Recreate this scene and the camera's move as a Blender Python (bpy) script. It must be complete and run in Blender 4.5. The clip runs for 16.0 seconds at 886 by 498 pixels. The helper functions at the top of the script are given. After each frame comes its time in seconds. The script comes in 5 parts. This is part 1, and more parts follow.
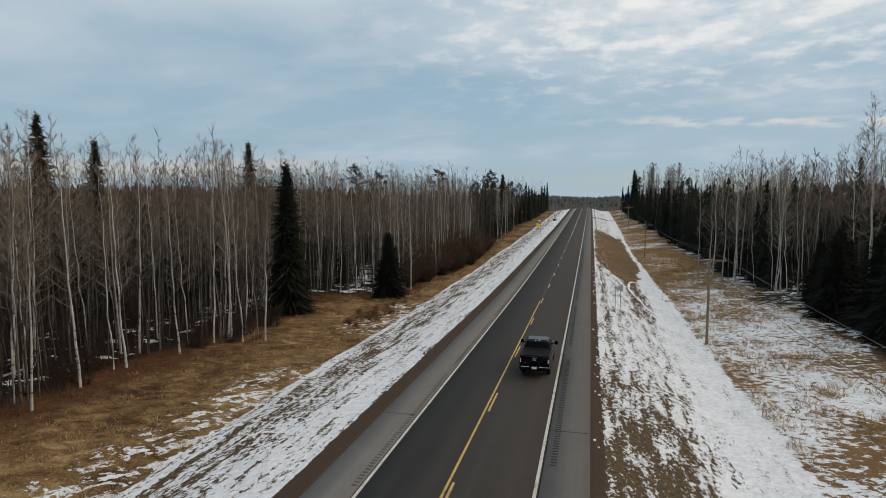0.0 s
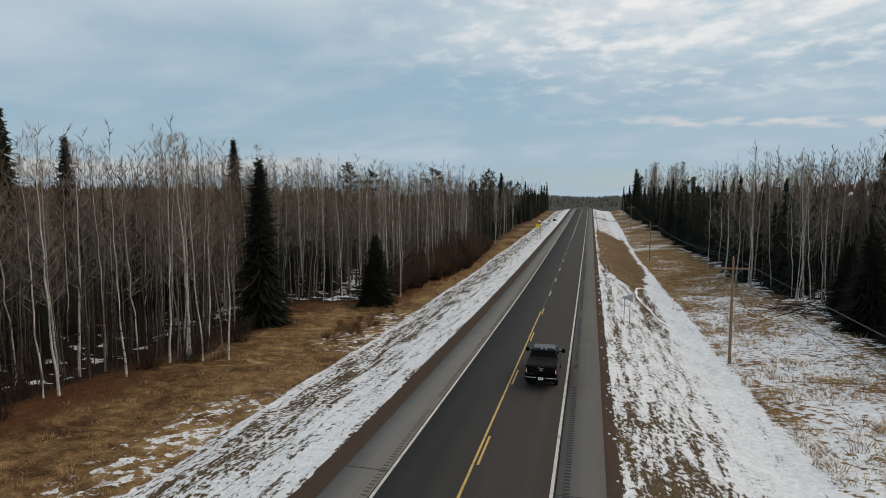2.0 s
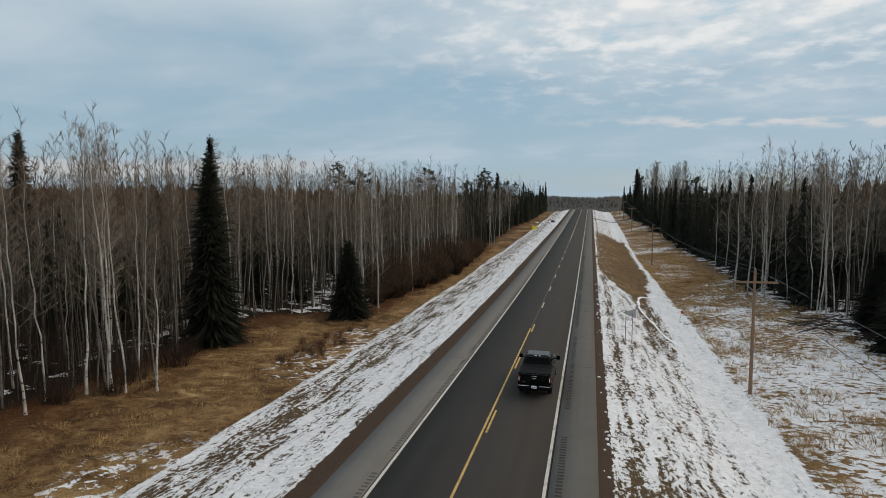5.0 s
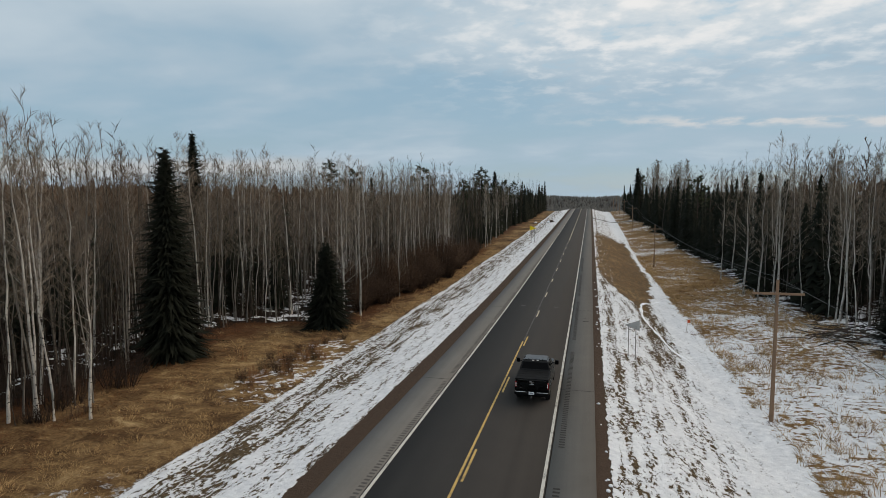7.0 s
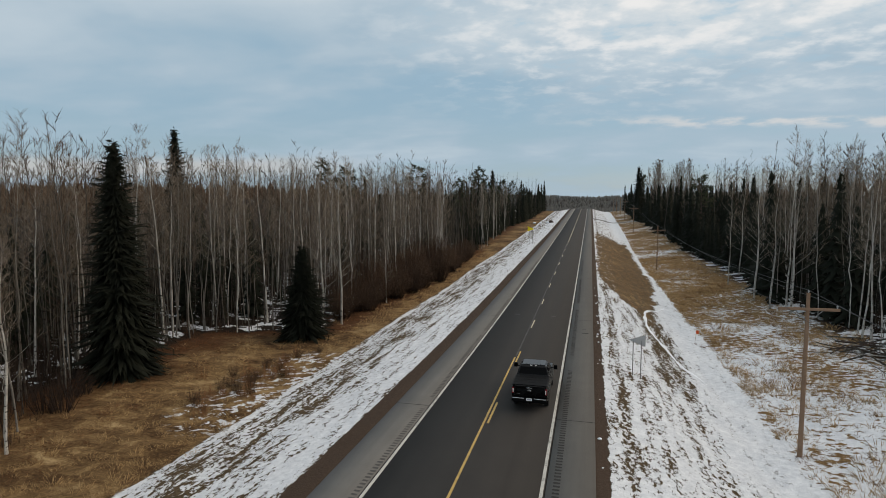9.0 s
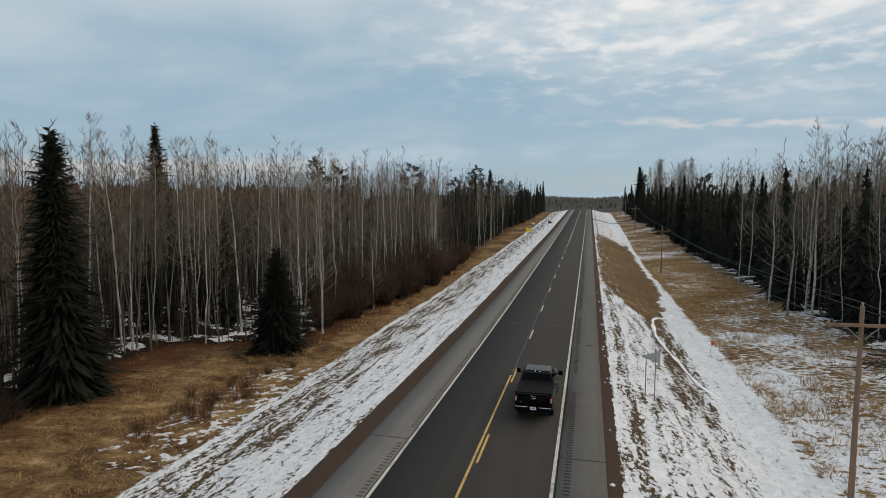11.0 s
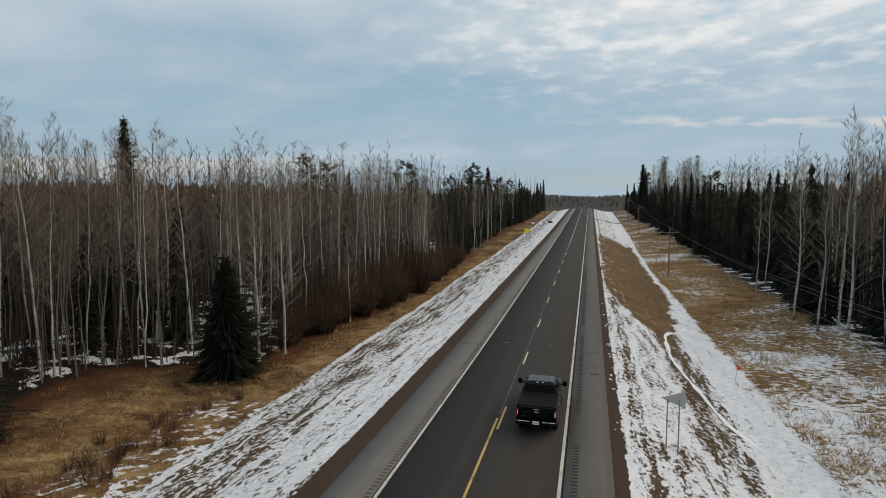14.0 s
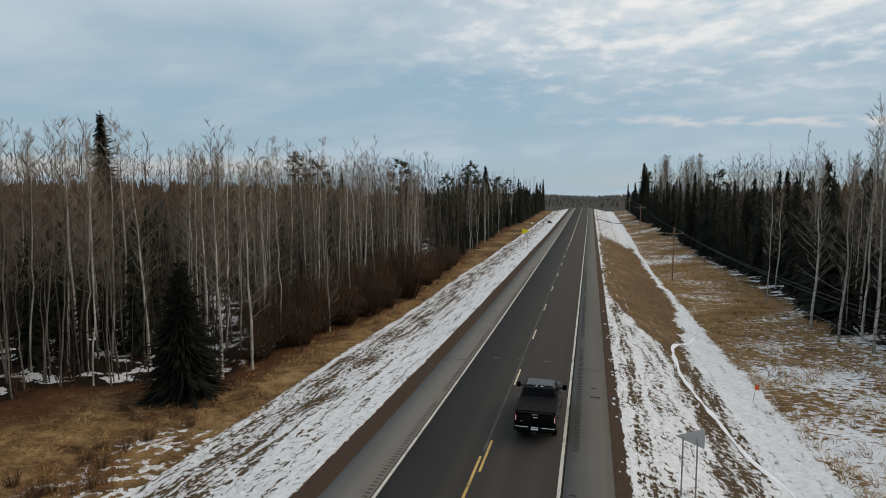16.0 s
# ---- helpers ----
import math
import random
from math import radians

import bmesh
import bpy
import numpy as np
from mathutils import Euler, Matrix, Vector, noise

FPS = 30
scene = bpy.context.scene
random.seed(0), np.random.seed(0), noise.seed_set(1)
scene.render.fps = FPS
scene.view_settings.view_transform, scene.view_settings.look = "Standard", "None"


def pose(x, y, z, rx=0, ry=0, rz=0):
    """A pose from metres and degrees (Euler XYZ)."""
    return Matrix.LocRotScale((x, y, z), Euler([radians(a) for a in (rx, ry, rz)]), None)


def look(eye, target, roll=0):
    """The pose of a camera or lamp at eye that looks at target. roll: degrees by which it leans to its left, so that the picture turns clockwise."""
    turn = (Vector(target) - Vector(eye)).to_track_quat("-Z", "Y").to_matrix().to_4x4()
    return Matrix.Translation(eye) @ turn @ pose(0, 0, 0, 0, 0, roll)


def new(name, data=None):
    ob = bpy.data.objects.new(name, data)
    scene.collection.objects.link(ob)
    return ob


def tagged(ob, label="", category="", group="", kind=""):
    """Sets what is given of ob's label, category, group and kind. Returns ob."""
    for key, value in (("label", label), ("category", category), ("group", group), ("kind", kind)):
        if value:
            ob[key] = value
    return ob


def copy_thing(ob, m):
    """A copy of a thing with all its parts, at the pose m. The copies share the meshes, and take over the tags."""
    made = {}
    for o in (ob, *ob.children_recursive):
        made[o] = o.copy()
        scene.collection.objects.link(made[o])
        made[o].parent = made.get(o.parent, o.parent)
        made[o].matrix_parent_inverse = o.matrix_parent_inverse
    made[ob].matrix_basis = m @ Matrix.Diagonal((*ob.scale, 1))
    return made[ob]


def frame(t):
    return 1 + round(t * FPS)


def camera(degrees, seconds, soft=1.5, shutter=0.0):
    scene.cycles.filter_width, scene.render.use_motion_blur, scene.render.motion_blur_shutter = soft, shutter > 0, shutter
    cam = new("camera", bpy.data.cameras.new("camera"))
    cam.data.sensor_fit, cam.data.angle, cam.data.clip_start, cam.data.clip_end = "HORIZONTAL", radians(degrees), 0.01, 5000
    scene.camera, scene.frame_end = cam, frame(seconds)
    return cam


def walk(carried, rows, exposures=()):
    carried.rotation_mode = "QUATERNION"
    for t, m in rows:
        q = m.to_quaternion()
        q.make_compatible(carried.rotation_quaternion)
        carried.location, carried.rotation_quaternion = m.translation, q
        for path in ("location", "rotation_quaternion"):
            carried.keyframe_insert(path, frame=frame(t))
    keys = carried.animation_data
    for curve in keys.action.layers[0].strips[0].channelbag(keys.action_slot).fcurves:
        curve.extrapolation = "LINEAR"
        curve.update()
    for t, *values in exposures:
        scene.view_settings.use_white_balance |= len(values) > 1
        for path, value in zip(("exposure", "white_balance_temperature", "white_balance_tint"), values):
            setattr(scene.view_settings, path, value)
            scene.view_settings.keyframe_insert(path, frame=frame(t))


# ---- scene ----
cam = camera(75.6, 16.0, soft=0.85)
PATH = [
    (0, (5.733, -2.935, 12.369), (5.234, -1.005, 12.201), -0.1),
    (0.5, (5.46, -1.184, 12.404), (4.962, 0.746, 12.236), -0.2),
    (1, (5.322, 0.406, 12.414), (4.824, 2.336, 12.247), -0.2),
    (1.5, (5.26, 2.129, 12.447), (4.761, 4.059, 12.28), -0.3),
    (2, (5.025, 3.899, 12.403), (4.528, 5.829, 12.234), -0.1),
    (2.5, (4.936, 5.21, 12.405), (4.441, 7.141, 12.238), -0.2),
    (3, (4.934, 6.627, 12.429), (4.438, 8.558, 12.263), -0.1),
    (3.5, (4.925, 8.075, 12.377), (4.43, 10.006, 12.213), -0.2),
    (4, (5.058, 9.494, 12.446), (4.561, 11.424, 12.278), -0.1),
    (6.5, (5.519, 16.135, 12.474), (5.02, 18.065, 12.309), -0.2),
    (7, (5.435, 17.709, 12.466), (4.938, 19.639, 12.297), -0.1),
    (7.5, (5.525, 18.916, 12.455), (5.026, 20.846, 12.287), -0.0),
    (8, (5.485, 20.343, 12.489), (4.987, 22.273, 12.319), -0.0),
    (8.5, (5.479, 21.63, 12.489), (4.981, 23.56, 12.319), -0.0),
    (9, (5.437, 23.129, 12.45), (4.94, 25.058, 12.28), 0.0),
    (11.5, (4.9, 29.925, 12.105), (4.407, 31.856, 11.939), -0.0),
    (12, (5.036, 31.27, 12.379), (4.539, 33.2, 12.209), -0.0),
    (12.5, (4.865, 32.603, 12.253), (4.37, 34.534, 12.083), 0.1),
    (13, (4.778, 34.052, 12.234), (4.283, 35.983, 12.063), 0.1),
    (13.5, (4.731, 35.331, 12.242), (4.235, 37.261, 12.07), 0.1),
    (14, (4.67, 36.657, 12.225), (4.174, 38.587, 12.054), 0.0),
    (14.5, (4.639, 37.906, 12.322), (4.142, 39.835, 12.148), 0.1),
    (15, (4.577, 39.184, 12.381), (4.081, 41.113, 12.205), 0.0),
    (15.5, (4.6, 40.377, 12.335), (4.103, 42.306, 12.159), 0.1),
    (16, (4.683, 41.733, 12.178), (4.186, 43.663, 12.006), -0.0),
]
walk(cam, [(t, look(eye, target, roll)) for t, eye, target, roll in PATH])


# ---- light ----
def node(nt, kind, **props):
    n = nt.nodes.new("ShaderNode" + kind)
    for k, v in props.items():
        if k == "op":
            n.operation = v
        elif k == "blend":
            n.blend_type = v
        elif k == "dtype":
            n.data_type = v
        elif k.startswith("i_"):
            key = k[2:].replace("_", " ")
            n.inputs[int(key) if key.isdigit() else key].default_value = v
    return n


class Net:
    """Short forms for building a node tree."""

    def __init__(self, nt):
        self.nt = nt

    def put(self, sock, v):
        if isinstance(v, (int, float)):
            sock.default_value = (v, v, v, 1.0) if sock.type == "RGBA" else v
        elif isinstance(v, tuple):
            sock.default_value = v if len(v) == len(sock.default_value) else (*v, 1.0)
        else:
            self.nt.links.new(v, sock)

    def m(self, op, a, b=0.0, c=0.0):
        n = node(self.nt, "Math", op=op)
        for s, v in zip(n.inputs, (a, b, c)):
            self.put(s, v)
        return n.outputs[0]

    def step(self, v, lo, hi, a=0.0, b=1.0):
        n = self.nt.nodes.new("ShaderNodeMapRange")
        n.interpolation_type = "SMOOTHSTEP"
        for s, q in zip(n.inputs, (v, lo, hi, a, b)):
            self.put(s, q)
        return n.outputs[0]

    def mix(self, f, a, b, blend="MIX"):
        n = node(self.nt, "Mix", dtype="RGBA", blend=blend)
        self.put(n.inputs[0], f)
        self.put(n.inputs[6], a)
        self.put(n.inputs[7], b)
        return n.outputs[2]

    def noise(self, vec, scale, detail=3.0, rough=0.55, dist=0.0):
        n = self.nt.nodes.new("ShaderNodeTexNoise")
        self.put(n.inputs["Vector"], vec)
        for k, v in (("Scale", scale), ("Detail", detail), ("Roughness", rough), ("Distortion", dist)):
            n.inputs[k].default_value = v
        return n.outputs[0]

    def xyz(self, x, y, z):
        n = self.nt.nodes.new("ShaderNodeCombineXYZ")
        for s, v in zip(n.inputs, (x, y, z)):
            self.put(s, v)
        return n.outputs[0]

    def split(self, v):
        n = self.nt.nodes.new("ShaderNodeSeparateXYZ")
        self.put(n.inputs[0], v)
        return n.outputs

    def ramp(self, f, stops):
        n = self.nt.nodes.new("ShaderNodeValToRGB")
        e = n.color_ramp.elements
        while len(e) < len(stops):
            e.new(0.5)
        for q, (p, c) in zip(e, stops):
            q.position, q.color = p, (*c, 1.0)
        self.put(n.inputs[0], f)
        return n.outputs[0]

    def coord(self, which="Object"):
        return self.nt.nodes.new("ShaderNodeTexCoord").outputs[which]

    def bump(self, h, dist, strength=1.0):
        n = self.nt.nodes.new("ShaderNodeBump")
        n.inputs["Distance"].default_value, n.inputs["Strength"].default_value = dist, strength
        self.put(n.inputs["Height"], h)
        return n.outputs[0]


SUN_UP, SUN_ROUND = 32.0, 60.0
world = bpy.data.worlds.new("world")
scene.world = world
world.use_nodes = True
w = Net(world.node_tree)
w.nt.nodes.clear()
way = w.coord("Generated")
wx, wy, wz = w.split(way)
sky = w.nt.nodes.new("ShaderNodeTexSky")
sky.sky_type, sky.sun_disc = "NISHITA", False
sky.sun_elevation, sky.sun_rotation = radians(SUN_UP), radians(SUN_ROUND)
sky.air_density, sky.dust_density, sky.ozone_density = 1.0, 1.0, 2.0
up = w.m("MAXIMUM", wz, 0.0)
far = w.m("DIVIDE", 1.0, w.m("ADD", up, 0.19))
sx, sy = w.m("MULTIPLY", wx, far), w.m("MULTIPLY", wy, far)
big = w.noise(w.xyz(w.m("MULTIPLY", sx, 0.6), sy, 4.0), 0.85, 3, 0.45, 0.3)
mid = w.noise(w.xyz(w.m("MULTIPLY", sx, 0.75), sy, 1.0), 2.6, 3, 0.5, 0.3)
fine = w.noise(w.xyz(w.m("MULTIPLY", sx, 0.9), sy, 7.0), 7.0, 4, 0.55, 0.1)
east = w.step(wx, -0.55, 0.20)
high = w.step(up, 0.10, 0.30)
lift = w.m("ADD", w.m("MULTIPLY", w.m("MULTIPLY", east, high), 0.27), w.m("ADD", 0.01, w.m("MULTIPLY", w.step(wx, -0.1, -0.6), 0.01)))
cover = w.m("ADD", w.m("ADD", w.m("MULTIPLY", big, 0.60), w.m("MULTIPLY", mid, 0.32)), lift)
cover = w.m("ADD", cover, w.m("MULTIPLY", w.m("SUBTRACT", fine, 0.5), w.m("ADD", 0.06, w.m("MULTIPLY", w.m("MULTIPLY", high, east), 0.55))))
clear = w.ramp(up, [(0.0, (0.44, 0.52, 0.57)), (0.05, (0.37, 0.49, 0.57)), (0.14, (0.33, 0.48, 0.59)), (0.5, (0.33, 0.50, 0.63))])
base = w.mix(0.2, clear, w.mix(1.0, sky.outputs[0], (0.09, 0.09, 0.09), "MULTIPLY"))
cloud = w.ramp(cover, [(0.38, (0.345, 0.475, 0.575)), (0.50, (0.40, 0.51, 0.60)), (0.60, (0.50, 0.59, 0.66)), (0.70, (0.62, 0.68, 0.72)), (0.86, (0.80, 0.80, 0.79))])
shown = w.mix(w.step(cover, 0.34, 0.52, 0.0, 0.96), base, cloud)
puffs = w.m("MULTIPLY", w.m("MULTIPLY", high, w.step(wx, -0.45, 0.05)), w.step(fine, 0.48, 0.68, 0.0, 0.7))
shown = w.mix(puffs, shown, (0.86, 0.85, 0.84))
gaps = w.m("MULTIPLY", w.m("MULTIPLY", high, w.step(wx, -0.45, 0.0)), w.step(fine, 0.44, 0.34, 0.0, 0.55))
shown = w.mix(gaps, shown, (0.43, 0.59, 0.70))
# a long thin bright streak low over the woods, and a pale band under the cloud
ahead = w.m("ADD", w.m("MULTIPLY", wx, -0.25), w.m("MULTIPLY", wy, 0.97))
slope = w.m("DIVIDE", wz, w.m("MAXIMUM", ahead, 0.05))
slope = w.m("ADD", slope, w.m("MULTIPLY", w.m("SUBTRACT", mid, 0.5), 0.02))
streak = w.m("MULTIPLY", w.m("MULTIPLY", w.step(slope, 0.122, 0.134), w.step(slope, 0.148, 0.138)), w.m("MULTIPLY", w.step(fine, 0.36, 0.62), w.step(wx, -0.14, 0.22, 0.0, 0.85)))
shown = w.mix(streak, shown, (0.66, 0.66, 0.66))
pale = w.m("MULTIPLY", w.m("MULTIPLY", w.step(slope, 0.03, 0.055), w.step(slope, 0.085, 0.06)), w.step(wx, -0.30, -0.55, 0.0, 0.6))
shown = w.mix(pale, shown, (0.60, 0.56, 0.52))
bg = node(w.nt, "Background", i_Strength=1.0)
w.nt.links.new(shown, bg.inputs[0])
w.nt.links.new(bg.outputs[0], node(w.nt, "OutputWorld").inputs[0])

sun = new("sun", bpy.data.lights.new("sun", "SUN"))
sun.data.energy, sun.data.angle, sun.data.color = 1.5, radians(60), (1.0, 0.79, 0.57)
sun.matrix_basis = look((0, 0, 100), (-100 * math.sin(radians(SUN_ROUND)), -100 * math.cos(radians(SUN_ROUND)), 100 - 115 * math.tan(radians(SUN_UP))))
scene.view_settings.exposure = 0.0


# ---- materials ----
def material(name, rough=0.8, metal=0.0, gloss=0.5):
    mt = bpy.data.materials.new(name)
    mt.use_nodes = True
    g = Net(mt.node_tree)
    b = mt.node_tree.nodes["Principled BSDF"]
    b.inputs["Roughness"].default_value, b.inputs["Metallic"].default_value = rough, metal
    b.inputs["Specular IOR Level"].default_value = gloss
    return mt, g, b


def simple(name, col, rough=0.7, metal=0.0, scale=8.0, vary=0.25, bump=0.0, emit=None):
    """A surface of one colour with grain at two scales."""
    mt, g, b = material(name, rough, metal, 0.5 if rough < 0.6 else 0.2)
    p = g.coord()
    f = g.m("ADD", g.m("MULTIPLY", g.noise(p, scale, 5), 0.6), g.m("MULTIPLY", g.noise(p, scale * 7, 3), 0.4))
    k = g.m("ADD", g.m("MULTIPLY", g.m("SUBTRACT", f, 0.5), 2.0 * vary), 1.0)
    g.put(b.inputs["Base Color"], g.mix(1.0, col, g.xyz(k, k, k), "MULTIPLY"))
    if bump:
        g.put(b.inputs["Normal"], g.bump(f, bump))
    if emit:
        b.inputs["Emission Color"].default_value, b.inputs["Emission Strength"].default_value = (*emit[0], 1), emit[1]
    return mt


def ground_material():
    mt, g, b = material("ground_cover", 0.9, gloss=0.1)
    p = g.coord()
    x, y, z = g.split(p)
    wob = g.m("SUBTRACT", g.noise(p, 0.35, 4, 0.6), 0.5)
    wob2 = g.m("SUBTRACT", g.noise(p, 1.6, 3, 0.6), 0.5)
    xw = g.m("ADD", x, g.m("ADD", g.m("MULTIPLY", wob, 3.0), g.m("MULTIPLY", wob2, 1.2)))
    xs = g.m("ADD", x, g.m("MULTIPLY", wob2, 0.5))
    rows = g.m("ADD", g.m("MULTIPLY", g.noise(g.xyz(g.m("MULTIPLY", x, 1.7), g.m("MULTIPLY", y, 0.22), 0.0), 1.0, 3, 0.55), 0.40), g.m("MULTIPLY", g.noise(g.xyz(g.m("MULTIPLY", x, 4.0), g.m("MULTIPLY", y, 2.4), 3.0), 1.0, 5, 0.72, 0.4), 0.60))
    slant = g.noise(g.xyz(g.m("ADD", g.m("MULTIPLY", x, 0.9), g.m("MULTIPLY", y, 0.35)), g.m("MULTIPLY", y, 1.1), 0.0), 1.7, 6, 0.68)
    fine = g.noise(p, 6.0, 5, 0.65)
    grain = g.noise(p, 28.0, 4, 0.6)
    patch = g.noise(p, 0.11, 3, 0.5)
    clump = g.noise(g.xyz(g.m("MULTIPLY", x, 0.7), y, 5.0), 0.9, 5, 0.7, 0.6)
    straw = g.ramp(g.m("ADD", g.m("MULTIPLY", patch, 0.3), g.m("ADD", g.m("MULTIPLY", clump, 0.40), g.m("ADD", g.m("MULTIPLY", fine, 0.18), g.m("MULTIPLY", g.noise(p, 13.0, 4, 0.75), 0.12)))),
                   [(0.39, (0.028, 0.015, 0.008)), (0.46, (0.085, 0.048, 0.021)), (0.53, (0.185, 0.115, 0.052)), (0.61, (0.37, 0.26, 0.13))])
    turf = g.ramp(fine, [(0.3, (0.042, 0.030, 0.018)), (0.55, (0.10, 0.071, 0.041)), (0.75, (0.19, 0.135, 0.075))])
    # leaf litter taken down to near black, tree shade included in its colour
    shaded_litter = g.ramp(fine, [(0.3, (0.007, 0.005, 0.004)), (0.6, (0.022, 0.014, 0.009)), (0.8, (0.045, 0.03, 0.018))])
    gravel = g.ramp(grain, [(0.3, (0.028, 0.019, 0.014)), (0.6, (0.078, 0.053, 0.038)), (0.8, (0.15, 0.115, 0.092))])
    snow = g.ramp(g.noise(p, 2.5, 5, 0.6), [(0.3, (0.58, 0.597, 0.63)), (0.7, (0.79, 0.803, 0.825))])
    # how much snow lies, from 0 to 1, strip by strip across the road
    left = g.m("ADD", g.step(g.m("SUBTRACT", rows, g.m("MULTIPLY", g.m("MULTIPLY", g.step(xs, -15.6, -14.2), g.step(xs, -10.5, -12.5)), 0.045)), 0.40, 0.525, 0.03, 1.0), g.step(x, -11.5, -8.0, 0.0, 0.25))
    swoosh = g.noise(g.xyz(g.m("ADD", g.m("MULTIPLY", x, 0.35), g.m("MULTIPLY", y, 0.75)), g.m("SUBTRACT", g.m("MULTIPLY", y, 0.9), g.m("MULTIPLY", x, 1.2)), 2.0), 0.8, 4, 0.55, 0.8)
    leftgrass = g.m("MULTIPLY", g.step(g.m("ADD", g.m("MULTIPLY", swoosh, 0.5), g.m("MULTIPLY", slant, 0.5)), 0.50, 0.56), g.m("MULTIPLY", g.step(xw, -23.5, -18.0), g.m("MULTIPLY", g.m("MAXIMUM", g.step(y, 44.0, 30.0, 0.25, 1.0), g.step(g.m("ABSOLUTE", g.m("SUBTRACT", y, 61.0)), 13.0, 6.0, 0.0, 0.95)), g.step(y, 82.0, 70.0, 0.45, 1.0))))
    wood = g.step(g.m("ADD", g.noise(p, 0.55, 5, 0.65), g.step(y, 52.0, 70.0, 0.0, 0.06)), 0.54, 0.62, 0.0, 0.85)
    wood = g.m("MULTIPLY", wood, g.step(g.m("ABSOLUTE", x), 52.0, 38.0, 0.15, 1.0))
    right = g.m("ADD", g.step(rows, 0.405, 0.515, 0.02, 1.0), g.step(xs, 12.3, 14.0, 0.0, 0.5))
    yw = g.m("ADD", y, g.m("MULTIPLY", wob, 26.0))
    bare = g.m("MULTIPLY", g.step(yw, 84.0, 96.0), g.m("MULTIPLY", g.step(yw, 225.0, 185.0), g.m("MULTIPLY", g.step(g.m("SUBTRACT", xw, g.step(y, 88.0, 128.0, 12.6, 16.0)), 0.8, -0.6), g.step(g.m("SUBTRACT", xw, g.step(y, 90.0, 118.0, 11.4, 6.9)), -0.6, 0.8))))
    furrow = g.m("ABSOLUTE", g.m("SUBTRACT", xs, g.m("ADD", 12.5, g.m("MULTIPLY", wob, 1.6))))
    bare2 = g.m("MULTIPLY", g.m("MULTIPLY", g.step(furrow, 1.9, 0.5), g.step(yw, 58.0, 74.0)), g.m("MULTIPLY", g.step(yw, 112.0, 100.0), g.step(rows, 0.60, 0.47)))
    near = g.m("MULTIPLY", g.m("MULTIPLY", g.step(yw, 46.0, 28.0), g.step(xw, 12.5, 10.5)), g.step(rows, 0.60, 0.46))
    band = g.m("MULTIPLY", g.m("MULTIPLY", g.step(xs, 7.3, 7.6), g.step(xs, 8.2, 7.8)), g.step(rows, 0.58, 0.44))
    bare2 = g.m("MAXIMUM", g.m("MAXIMUM", bare2, near), band)
    right = g.m("MULTIPLY", right, g.m("SUBTRACT", 1.0, bare2))
    field = g.step(g.m("SUBTRACT", g.m("ADD", g.m("MULTIPLY", slant, 0.7), g.m("MULTIPLY", patch, 0.42)), g.m("SUBTRACT", g.step(y, 90.0, 112.0, 0.0, 0.06), g.step(y, 98.0, 84.0, 0.0, 0.03))), 0.515, 0.60)
    skirt = g.m("SUBTRACT", xw, g.m("ADD", g.step(y, 72.0, 80.0, -33.5, -23.0), g.step(y, 145.0, 175.0, 0.0, -3.5)))
    cover = g.mix(g.step(skirt, -1.0, 1.0), wood, leftgrass)
    cover = g.mix(g.step(xs, -16.3, -15.6), cover, left)
    cover = g.mix(g.step(xs, -7.4, -7.1), cover, 0.0)
    cover = g.mix(g.step(xs, 6.5, 6.7), cover, right)
    cover = g.mix(bare, cover, g.m("MULTIPLY", g.step(rows, 0.56, 0.62), g.step(xs, 11.0, 8.0)))
    xd = g.m("ADD", x, g.m("ADD", g.m("MULTIPLY", wob, 1.6), g.m("MULTIPLY", wob2, 1.1)))
    cover = g.mix(g.step(xd, 16.6, 17.4), cover, field)
    cover = g.mix(g.step(xw, 28.0, 31.0), cover, wood)
    rust = g.ramp(fine, [(0.3, (0.030, 0.013, 0.006)), (0.6, (0.085, 0.038, 0.016)), (0.8, (0.15, 0.075, 0.033))])
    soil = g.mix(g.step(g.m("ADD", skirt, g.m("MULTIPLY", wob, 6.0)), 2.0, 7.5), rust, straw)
    soil = g.mix(g.step(skirt, 0.3, 1.8), shaded_litter, soil)
    soil = g.mix(g.step(xs, -16.3, -15.6), soil, turf)
    soil = g.mix(g.step(xs, -7.5, -7.1), soil, gravel)
    soil = g.mix(g.step(xs, 6.5, 6.8), soil, turf)
    soil = g.mix(bare, soil, g.mix(g.step(g.m("ADD", g.m("MULTIPLY", rows, 0.6), g.m("MULTIPLY", slant, 0.4)), 0.42, 0.58), turf, g.mix(0.35, straw, (0.26, 0.165, 0.08))))
    soil = g.mix(g.step(xd, 16.4, 17.2), soil, g.mix(0.45, straw, (0.28, 0.175, 0.082)))
    soil = g.mix(g.step(xw, 28.0, 31.0), soil, shaded_litter)
    beyond = g.step(y, 440.0, 500.0)
    cover = g.mix(beyond, cover, 0.0)
    soil = g.mix(beyond, soil, shaded_litter)
    edge = g.step(g.m("ADD", g.m("MULTIPLY", cover, 0.75), g.m("MULTIPLY", fine, 0.42)), 0.46, 0.68)
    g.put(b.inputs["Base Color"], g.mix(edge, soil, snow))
    g.put(b.inputs["Roughness"], g.m("SUBTRACT", 0.95, g.m("MULTIPLY", edge, 0.3)))
    h = g.m("ADD", g.m("ADD", g.m("MULTIPLY", edge, 0.7), g.m("MULTIPLY", fine, 0.8)), g.m("MULTIPLY", grain, 0.15))
    g.put(b.inputs["Normal"], g.bump(h, 0.07))
    return mt


